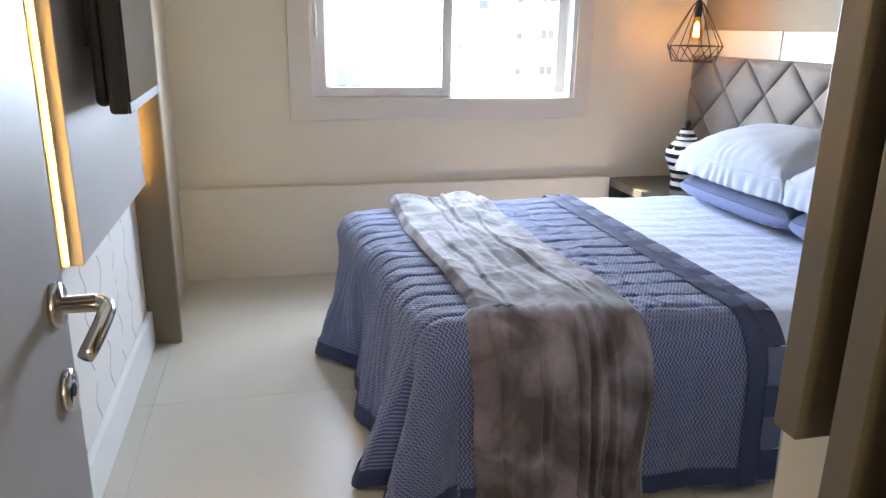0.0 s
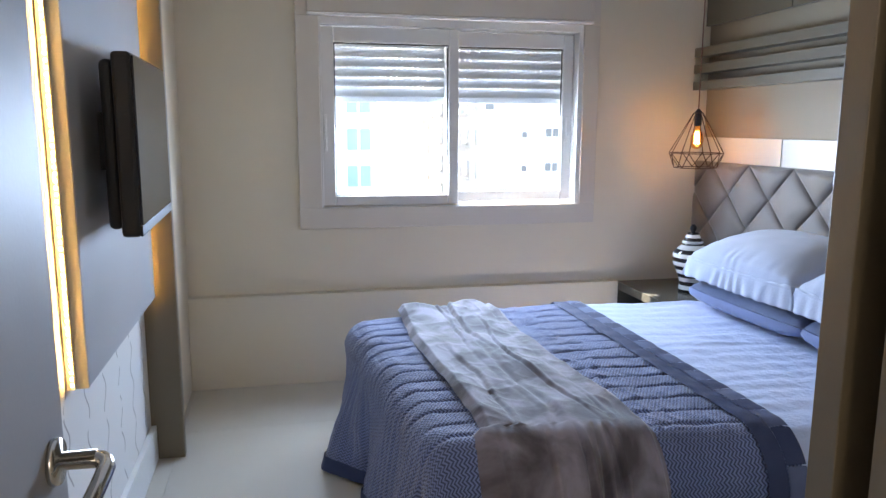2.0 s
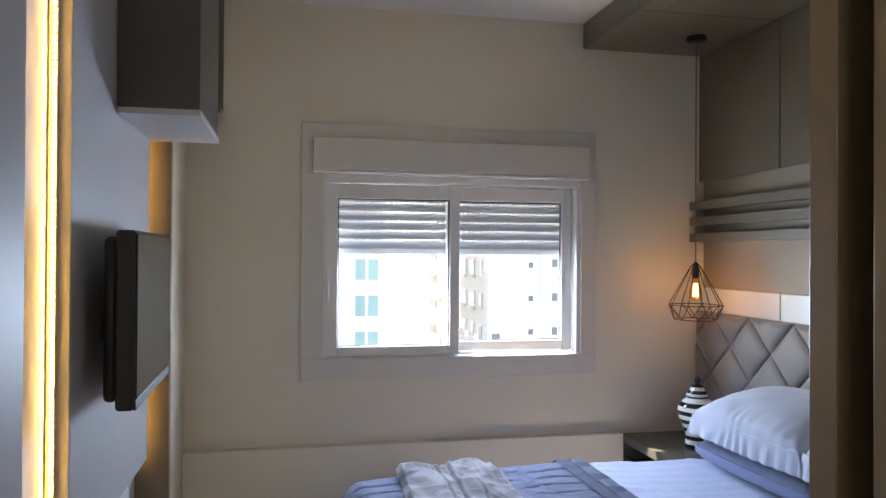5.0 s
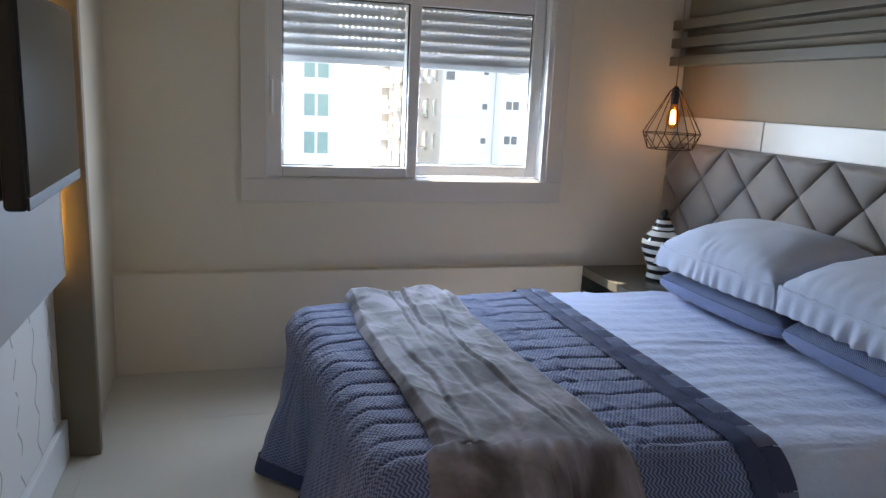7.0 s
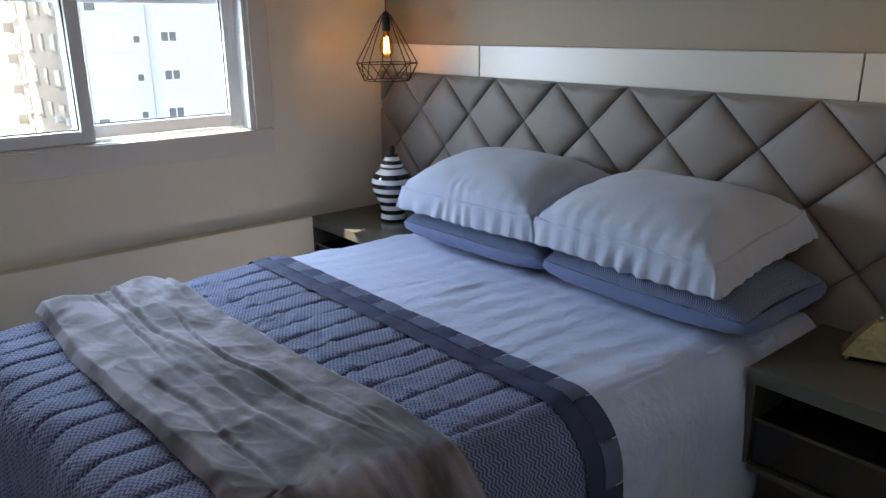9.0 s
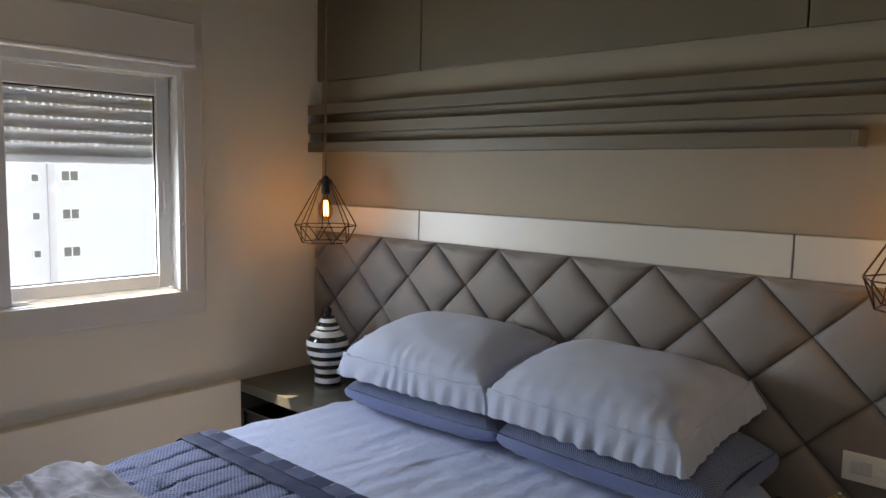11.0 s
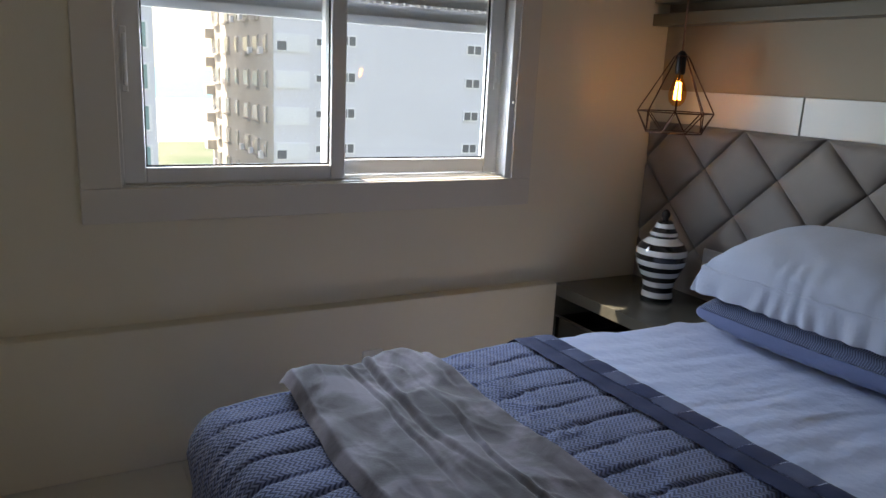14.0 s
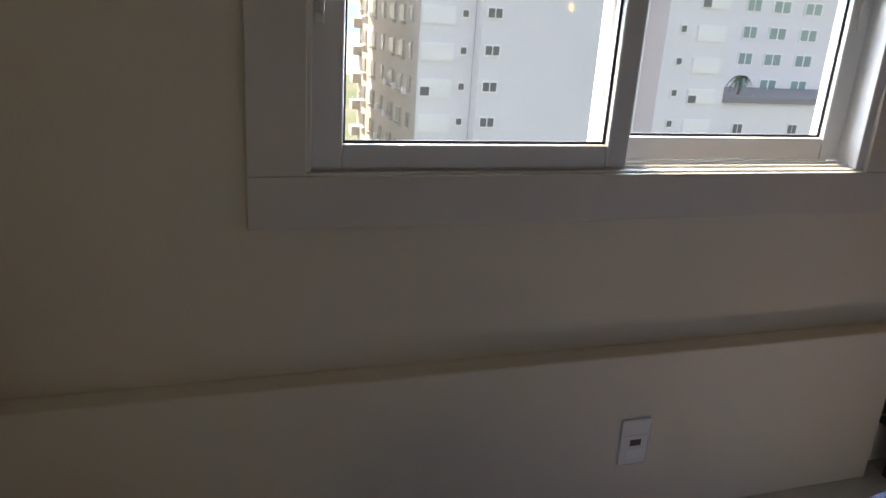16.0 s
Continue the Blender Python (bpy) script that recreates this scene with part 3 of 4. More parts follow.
# overhead cabinets
for ya, yb in ((JA + 0.002, YW - 0.002), (JB + 0.002, JA - 0.002), (YN + 0.002, JB - 0.002)):
    c = thing("overhead_cabinet", (2.68, (ya + yb) / 2, 1.87), "taupe lacquered flush overhead cabinet above the bed", "cabinet", "overhead cabinets")
    part("body", box(2.688, XH - 0.0005, ya + 0.004, yb - 0.004, 1.864, 2.584), BLACK, c)
    part("door", box(2.668, 2.687, ya + 0.0015, yb - 0.0015, 1.860, 2.584, 0.001), TAUPE, c)


# ---------------------------------------------------------------- pendant lamps
def pendant(x, y):
    p = thing("pendant_lamp", (x, y, 1.091), "lit pendant lamp with a faceted dark wire cage and amber bulb", "lamp", "pendant lamps")
    part("canopy", lathe(bmesh.new(), [(0, 2.587), (0.052, 2.587), (0.054, 2.581), (0.050, 2.565), (0.012, 2.562), (0, 2.562)], (x, y), 28), BLACK, p, "black ceiling rose", True)
    part("cord", rod(bmesh.new(), (x, y, 1.391), (x, y, 2.566), 0.0032, 8), CORD, p, "copper-coloured cord")
    part("socket", lathe(bmesh.new(), [(0, 1.396), (0.006, 1.396), (0.018, 1.383), (0.019, 1.316), (0.016, 1.309), (0, 1.309)], (x, y), 20), BLACK, p, "black socket", True)
    zt, zw, zb = 1.376, 1.169, 1.093
    n = 8
    top = [Vector((x + 0.024 * math.cos(2 * math.pi * i / n), y + 0.024 * math.sin(2 * math.pi * i / n), zt)) for i in range(n)]
    wide = [Vector((x + 0.140 * math.cos(2 * math.pi * i / n), y + 0.140 * math.sin(2 * math.pi * i / n), zw)) for i in range(n)]
    low = [Vector((x + 0.108 * math.cos(2 * math.pi * (i + 0.5) / n), y + 0.108 * math.sin(2 * math.pi * (i + 0.5) / n), zb)) for i in range(n)]
    for i in range(n):
        j = (i + 1) % n
        for a, b in ((top[i], top[j]), (top[i], wide[i]), (wide[i], wide[j]), (wide[i], low[i]), (wide[j], low[i]), (low[i], low[j])):
            part("wire", rod(bmesh.new(), a, b, 0.0024, 6), WIRE, p)
    bulb = part("bulb", lathe(bmesh.new(), [(0.012, 1.311), (0.014, 1.296), (0.024, 1.276), (0.033, 1.249), (0.034, 1.231), (0.029, 1.209), (0.016, 1.194), (0, 1.189)], (x, y), 24), BULBGLASS, p, "clear amber bulb", True)
    bulb.visible_shadow = False
    bm = bmesh.new()
    for i in range(6):
        a = 2 * math.pi * i / 6
        rod(bm, (x + 0.008 * math.cos(a), y + 0.008 * math.sin(a), 1.281), (x + 0.012 * math.cos(a + 0.4), y + 0.012 * math.sin(a + 0.4), 1.216), 0.0016, 6)
    part("filament", bm, FILAMENT, bulb, "glowing filament")
    data = bpy.data.lights.new("pendant_light", "POINT")
    data.energy, data.color, data.shadow_soft_size = BULB_POWER, (1.0, 0.53, 0.20), 0.02
    new("pendant_light", data).location = (x, y, 1.249)
    return p


pendant(2.442, 3.700)
pendant(2.442, 1.368)


# ---------------------------------------------------------------- nightstands
def nightstand(y0, y1, label, zt=0.446):
    x0, x1 = 2.174, 2.625
    n = thing("nightstand", ((x0 + x1) / 2, (y0 + y1) / 2, FZ), label, "nightstand", "nightstands")
    part("top", box(x0, x1, y0, y1, zt - 0.045, zt, 0.0015), SMOKE, n)
    part("side_panel", box(x0, x1, y0, y0 + 0.025, 0.16, zt - 0.0455, 0.001), SMOKE, n)
    part("side_panel", box(x0, x1, y1 - 0.025, y1, 0.16, zt - 0.0455, 0.001), SMOKE, n)
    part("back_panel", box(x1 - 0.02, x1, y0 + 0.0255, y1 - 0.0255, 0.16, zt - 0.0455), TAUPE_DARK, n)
    part("bottom", box(x0 + 0.002, x1, y0 + 0.0255, y1 - 0.0255, 0.14, 0.1595, 0.001), SMOKE, n)
    d = part("drawer", box(x0 + 0.012, x1 - 0.03, y0 + 0.03, y1 - 0.03, 0.17, 0.292, 0.002), BLACKGLASS, n, "glossy black drawer")
    part("edge", box(x0 + 0.008, x0 + 0.016, y0 + 0.028, y1 - 0.028, 0.2925, 0.300, 0.001), TAUPE_DARK, d)
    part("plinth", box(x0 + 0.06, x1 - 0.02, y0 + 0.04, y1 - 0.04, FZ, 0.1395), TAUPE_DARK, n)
    return n


nightstand(3.345, 4.018, "taupe lacquered nightstand with an open niche and black drawer", 0.430)
nightstand(1.045, 1.735, "taupe lacquered nightstand in shade beside the bed")

# striped lidded jar
JX, JY, JZ = 2.448, 3.690, 0.4305
jar = thing("ginger_jar", (JX, JY, JZ), "glossy ceramic lidded jar with black and white stripes", "jar")
body = [(0, 0), (0.062, 0), (0.063, 0.012), (0.058, 0.040), (0.062, 0.070), (0.080, 0.115), (0.096, 0.150), (0.101, 0.180), (0.097, 0.208), (0.080, 0.232), (0.060, 0.248), (0.052, 0.256), (0.052, 0.262), (0, 0.262)]
part("body", lathe(bmesh.new(), [(r, JZ + z) for r, z in body], (JX, JY), 40), striped("striped_glaze", -0.006, 0.0436), jar, "", True)
lid = part("lid", lathe(bmesh.new(), [(r, JZ + z) for r, z in [(0.054, 0.2625), (0.056, 0.268), (0.048, 0.280), (0.036, 0.300), (0.030, 0.316), (0.022, 0.320), (0, 0.320)]], (JX, JY), 36), striped("striped_lid_glaze", 0.244, 0.034), jar, "striped ceramic lid", True)
part("knob", lathe(bmesh.new(), [(r, JZ + z) for r, z in [(0.012, 0.3195), (0.011, 0.326), (0.017, 0.338), (0.016, 0.350), (0.009, 0.360), (0, 0.364)]], (JX, JY), 24), BLACK, lid, "black knob", True)

# gilded keepsake box
kb = thing("keepsake_box", (2.47, 1.53, 0.4465), "small gilded roof-shaped keepsake box with embossed circles", "box")


def prism(zlo, zhi, flo, fhi):
    """A slice of a roof-shaped body between two heights; f is the half-width there."""
    bm = bmesh.new()
    lo, hi = [], []
    for zz, f, out in ((zlo, flo, lo), (zhi, fhi, hi)):
        for sx, sy in ((-1, -1), (1, -1), (1, 1), (-1, 1)):
            out.append(bm.verts.new((2.47 + sx * 0.04 * f ** 0.5, 1.53 + sy * 0.082 * f, 0.4465 + zz)))
    bm.faces.new(lo[::-1])
    bm.faces.new(hi)
    for i in range(4):
        bm.faces.new((lo[i], lo[(i + 1) % 4], hi[(i + 1) % 4], hi[i]))
    bmesh.ops.bevel(bm, geom=bm.edges[:], offset=0.003, segments=2, affect="EDGES")
    bm.transform(Matrix.Translation((2.47, 1.53, 0)) @ pose(0, 0, 0, 0, 0, 22) @ Matrix.Translation((-2.47, -1.53, 0)))
    return bm


part("body", prism(0.012, 0.062, 1.0, 0.66), GOLD, kb)
part("lid", prism(0.064, 0.112, 0.65, 0.16), GOLD, kb)
bm = bmesh.new()
for sx, sy in ((-1, -1), (1, -1), (1, 1), (-1, 1)):
    bmesh.ops.create_uvsphere(bm, u_segments=8, v_segments=6, radius=0.006, matrix=Matrix.Translation((2.47 + sx * 0.032 - sy * 0.022, 1.53 + sy * 0.062 + sx * 0.01, 0.4525)))
part("foot", bm, GOLD, kb)
part("knob", lathe(bmesh.new(), [(0, 0.5585), (0.005, 0.5585), (0.007, 0.568), (0, 0.575)], (2.47, 1.53), 12), CHROME, kb)

# ---------------------------------------------------------------- outlets and switches
def plate(name, bm, loc, label, details, cover=PLATE):
    p = thing(name, loc, label, "outlet")
    part("cover", bm, cover, p)
    for nm, d, mt in details:
        part(nm, d, mt, p)


plate("power_outlet", box(1.297, 1.381, 3.9765, 3.9835, 0.128, 0.260, 0.006), (1.34, 3.98, 0.128), "white wall outlet plate low on the panel",
      [("socket", box(1.324, 1.356, 3.9745, 3.9764, 0.185, 0.203, 0.001), TAUPE_DARK), ("insert", box(1.314, 1.364, 3.9750, 3.9764, 0.146, 0.176, 0.001), WHITE),
       ("trim_line", box(1.304, 1.374, 3.9752, 3.9764, 0.214, 0.2165, 0.0005), PVC_SLAT)])
plate("power_outlet", box(2.626, 2.634, 1.435, 1.565, 0.553, 0.638, 0.004), (2.63, 1.5, 0.55), "white outlet and switch plate on the tufted headboard",
      [("switch", box(2.622, 2.6262, 1.516, 1.542, 0.578, 0.618, 0.002), PVC_SLAT), ("switch", box(2.622, 2.6262, 1.488, 1.514, 0.578, 0.618, 0.002), PVC_SLAT), ("socket", box(2.6235, 2.6262, 1.456, 1.484, 0.585, 0.608, 0.002), WHITE)])

plate("power_outlet", box(2.626, 2.634, 3.512, 3.642, 0.553, 0.638, 0.004), (2.63, 3.577, 0.55), "white outlet and switch plate on the tufted headboard",
      [("switch", box(2.622, 2.6262, 3.540, 3.566, 0.578, 0.618, 0.002), WHITE), ("socket", box(2.6235, 2.6262, 3.590, 3.618, 0.585, 0.608, 0.002), WHITE)])

# ---------------------------------------------------------------- bed
BX0, BX1, BY0, BY1, BZ = 0.65, 2.63, 1.785, 3.335, 0.474
bed = thing("bed", (1.6, 2.55, FZ), "double bed with an upholstered base and a made-up mattress", "bed")
part("base", box(BX0 + 0.16, BX1, BY0 + 0.27, BY1 - 0.12, 0.09, 0.26, 0.012), TAUPE_DARK, bed)
part("mattress", box(BX0 + 0.13, BX1, BY0 + 0.245, BY1 - 0.09, 0.262, BZ - 0.018, 0.035, 3), LINEN, bed)
for lx in (BX0 + 0.26, BX1 - 0.12):
    for ly in (BY0 + 0.34, BY1 - 0.2):
        part("leg", lathe(bmesh.new(), [(0, FZ), (0.022, FZ), (0.03, 0.09), (0, 0.09)], (lx, ly), 14), BLACK, bed)


def drape(a, b, lift=0.0, flare=0.10, cut=0.505, lean=0.10):
    """A cloth point: a metres along the bed from its foot edge (negative hangs at the foot), b across it (outside 0..W hangs at a side)."""
    W = BY1 - BY0
    R = 0.09
    da = max(0.0, -a)
    db = max(0.0, -b, b - W)
    side = -1 if b < 0 else 1
    ca, cb = max(a, 0.0), min(max(b, 0.0), W)
    # the foot edge lies a little askew, and the cover narrows towards the foot
    x = BX0 + ca + lean * (1 - cb / W) * max(0.0, 1 - ca / 1.1)
    near = 1.85 + 0.080 * (2.57 - x)
    far = 3.33 - 0.13 * max(0.0, 1.5 - x) - 0.10 * max(0.0, x - 1.7)
    y = near + cb / W * (far - near)
    r = min(math.hypot(da, db), 0.56) if da and db else max(da, db)
    if r <= 0:
        return Vector((x, y, BZ + lift)), Vector((0, 0, 1)), 0.0
    th = math.atan2(db, da)
    if side < 0:
        R += 0.045 * math.sin(th) ** 2
    arc = R * math.pi / 2
    if r < arc:
        out, down = R * math.sin(r / R), R * (1 - math.cos(r / R))
        nz = math.cos(r / R)
    else:
        hang = r - arc
        corner = math.sin(2 * th) ** 2 if da and db else 0.0
        out = R + hang * (0.05 + (flare + 0.22 if side < 0 else 0.0) * corner)
        if da and not (db and side < 0):
            # the foot hangs out more towards the near side, with one deep fold by the far corner
            q = W - cb
            out += hang * (math.cos(th) ** 2 if db else 1.0) * (
                0.15 * (1 - cb / W) + 0.28 * math.exp(-((q - 0.36) / 0.13) ** 2) - 0.24 * math.exp(-((q - 0.63) / 0.075) ** 2)
                - 0.12 * math.exp(-(q / 0.14) ** 2) + 0.16 * math.exp(-(cb / 0.16) ** 2))
        down = R + hang
        nz = 0.0
    down = min(down, cut)
    ux, uy = -math.cos(th), side * math.sin(th)
    p = Vector((x + ux * (out + lift * (1 - nz)), y + uy * (out + lift * (1 - nz)), BZ - down + lift * nz))
    return p, Vector((ux * (1 - nz), uy * (1 - nz), nz)), r


def fnoise(a, b, s, seed=0.0):
    return noise.noise(Vector((a * s + seed, b * s - seed, seed)))


def quilt_point(a, b, lift=0.006):
    p, nrm, r = drape(a, b, lift)
    wav = b + 0.012 * fnoise(a, b, 4, 3.1)
    g = abs(math.sin(math.pi * wav / 0.112))
    top = 1.0 if r < 0.05 else max(0.0, 1 - (r - 0.05) / 0.09)
    h = top * (0.008 * (1 - (1 - g) ** 3) * (0.85 + 0.3 * fnoise(a, b, 6, 11.0)) - 0.0035 * max(0.0, 1 - g / 0.14))
    h += 0.006 * fnoise(a, b, 8, 1.7) + 0.0025 * fnoise(a * 1.6, b, 22, 5.0) + 0.0035 * top * (1 - g) * fnoise(a, b, 24, 8.0)
    # crumpled stretch beside the throw
    h += 0.006 * max(0.0, 1 - abs(fnoise(a * 1.6, b, 9, 31.0)) * 4) * math.exp(-((a - 0.66) / 0.09) ** 2) * (r < 0.02)
    if r > 0.06:
        gg = abs(math.sin(math.pi * wav / 0.046)) if a < 0 and -0.05 < b < BY1 - BY0 + 0.05 else abs(math.sin(math.pi * a / 0.092))
        h += 0.0035 * gg + 0.018 * min(1, r / 0.4) * math.sin((b if a < 0 else a) * 15 + 2 * fnoise(a, b, 3)) * (0.4 if a > 0 else 1.0)
    return p + nrm * h


W = BY1 - BY0
A0, A1, B0, B1 = -0.56, 1.005, -0.56, W + 0.56
spread = solo("bedspread", grid_mesh(190, 400, lambda s, t: quilt_point(A0 + s * (A1 - A0), B0 + t * (B1 - B0)), lambda s, t: (A0 + s * (A1 - A0), B0 + t * (B1 - B0))),
              QUILT, (1.1, 2.55, BZ), "slate-blue herringbone quilted bedspread draped over the bed foot", "bedspread", smooth=True)
ORIGIN[spread] = Vector((1.1, 2.55, BZ))


def strip_over(name, a0, a1, b0, b1, na, nb, lift, mat_, label, parent, wave=0.0):
    def fn(s, t):
        a, b = a0 + s * (a1 - a0), b0 + t * (b1 - b0)
        p, nrm, r = drape(a, b, lift)
        h = 0.003 * fnoise(a, b, 20, 2.2) - 0.002 * (1 if s in (0.0, 1.0) else 0) + wave * math.sin(b * 48) * (1 if r < 0.02 else 0.3)
        return p + nrm * h
    return part(name, grid_mesh(na, nb, fn, lambda s, t: (a0 + s * (a1 - a0), b0 + t * (b1 - b0))), mat_, parent, label, True)


strip_over("border", 0.885, 0.950, B0, B1, 8, 220, 0.022, NAVY, "slate-blue satin border", spread, 0.0012)
pw = 0.098
k = 0
while -0.54 + k * pw < W - 0.02:
    strip_over("border_patch", 0.950, 1.013, -0.54 + k * pw, -0.54 + (k + 1) * pw - 0.003, 5, 10, 0.024, SATIN2 if k % 2 else NAVY, "satin border patch", spread)
    k += 1


def hem(s, t):
    """The hem's path: along the near side, round the foot corner, along the foot and round the far corner."""
    d = 0.500 + 0.053 * s
    q = t * 4
    if q < 1:
        a, b = 0.9 * (1 - q), -d
    elif q < 2:
        th = (2 - q) * math.pi / 2
        a, b = -d * math.cos(th), -d * math.sin(th)
    elif q < 3:
        a, b = -d, W * (q - 2)
    else:
        th = (q - 3) * math.pi / 2
        a, b = -d * math.cos(th), W + d * math.sin(th)
    return quilt_point(a, b, 0.013)


part("hem", grid_mesh(3, 360, hem, lambda s, t: (s, t)), NAVY, spread, "dark satin hem", True)


def sheet_point(s, t):
    a = 1.0 + s * (BX1 - BX0 - 1.0 - 0.02)
    b = -0.53 + t * (W + 1.06)
    p, nrm, r = drape(a, b, 0.002)
    rid = 0.0016 * math.sin(b * 62 + 2.5 * fnoise(a, b, 2.5)) if r < 0.02 else 0
    fold = 0.010 * max(0.0, fnoise(a * 0.6, b, 5, 8.0)) + 0.003 * fnoise(a, b, 16, 4)
    fold += 0.0045 * max(0.0, 1 - abs(fnoise(a * 0.5 + b * 0.25, b, 5.0, 23.0)) * 6) ** 1.5 * max(0.0, 0.35 + fnoise(a, b, 2.6, 3.0))
    if r > 0.06:
        fold += 0.014 * math.sin(a * 17 + 3 * fnoise(a, b, 2))
    return p + nrm * (rid + fold)


solo("bed_sheet", grid_mesh(130, 300, sheet_point, lambda s, t: (s * 1.1, t * 2.5)), SHEETM, (2.1, 2.55, BZ), "white embroidered top sheet with soft ridges", "sheet", smooth=True)


def throw_point(s, t):
    b = -0.55 + t * (W + 0.55 + 0.05)
    u = max(0.0, min(1.0, b / W))
    left = 0.075 + 0.055 * u + 0.008 * math.sin(b * 5.1) - 0.03 * (1 - u) * (b < 0)
    right = 0.585 - 0.01 * u + 0.010 * math.sin(b * 4.3 + 1)
    left, right = left + 0.008 * fnoise(b, 0, 4), right + 0.010 * fnoise(b, 3, 4)
    a = left + s * (right - left)
    p, nrm, r = drape(a, b, 0.020)
    w1 = s + 0.09 * fnoise(b, 0.0, 0.9, 2.0) + 0.03 * fnoise(b, s, 2.2, 7.0)
    h = 0.011 * abs(math.sin(w1 * 6.6 + 0.5)) ** 0.8 + 0.006 * math.sin(w1 * 17 + 1.3 * b) * (0.5 + 0.5 * math.sin(b * 2.1 + s * 3))
    h += 0.015 * fnoise(a * 1.3, b * 0.7, 6, 3.0)
    # sharp creases run along the length, each for a stretch only
    for c0, wd, dp, ph in ((0.16, 0.016, 0.010, 0.4), (0.33, 0.012, 0.012, 5.2), (0.56, 0.015, 0.017, 1.9), (0.70, 0.011, 0.014, 3.0), (0.84, 0.013, 0.011, 4.4)):
        cc = c0 + 0.06 * math.sin(b * 2.2 + ph) + 0.035 * fnoise(b, ph, 3.2, ph)
        on = max(0.0, 0.35 + 0.75 * math.sin(b * 2.7 + ph * 2))
        q = (s - cc) / wd
        h += 0.6 * dp * on * (0.8 * math.exp(-((q - 1.8) / 1.6) ** 2) - math.exp(-q * q))
    # soft crumples that cross the length at a slant
    for sk, sc, am, sd in ((0.7, 5.0, 0.006, 14.0), (-0.5, 7.0, 0.0035, 27.0)):
        cr = 1 - abs(fnoise(a + sk * b, b * 0.7 - 0.3 * a, sc, sd)) * 3.0
        h += am * max(0.0, cr) ** 2 * max(0.0, 0.6 + fnoise(a, b, 3.0, sd + 2))
    # small slanting puckers
    pk = 1 - abs(fnoise(a * 1.0 + b * 0.35, b * 0.45 - a * 0.3, 15, 4.0)) * 3.2
    h += 0.0045 * max(0.0, pk) ** 2 * (0.5 + 0.9 * fnoise(a, b, 4, 12.0))
    h -= 0.012 * math.exp(-((w1 - 0.46 - 0.05 * math.sin(b * 2)) / 0.03) ** 2) * min(1, max(0, 1.25 - b))
    if b < 0:
        for c0, dp in ((0.14, 0.010), (0.40, 0.012), (0.58, 0.022), (0.655, 0.024), (0.73, 0.018), (0.90, 0.010)):
            q = (s - c0 - 0.02 * math.sin(b * 5 + c0 * 30) - 0.02 * fnoise(b, c0, 5, 2.0)) / 0.013
            h += dp * min(1.0, -b / 0.08) * (0.9 * math.exp(-((q - 2.0) / 1.5) ** 2) - math.exp(-q * q))
        h += 0.011 * min(1.0, -b / 0.10) * (abs(math.sin(s * 9.5 + 1.2 * fnoise(b, s, 2, 6.0))) ** 0.7 + 0.3 * math.sin(s * 24 + b * 3))
    edge = min(s, 1 - s)
    h *= 0.55 + 0.45 * min(1.0, abs(b + 0.02) / 0.16)
    h += 0.010 - 0.022 * max(0, 1 - edge / 0.05)
    if b > W - 0.22:
        h += 0.028 * (b - W + 0.22) / 0.22 * (0.6 + 0.5 * math.sin(s * 11))
    return p + nrm * h


solo("throw_blanket", grid_mesh(120, 300, throw_point, lambda s, t: (s * 0.5, t * 2.1)), THROW, (1.0, 2.55, BZ), "crumpled taupe velvet throw laid across the bed", "throw", smooth=True)


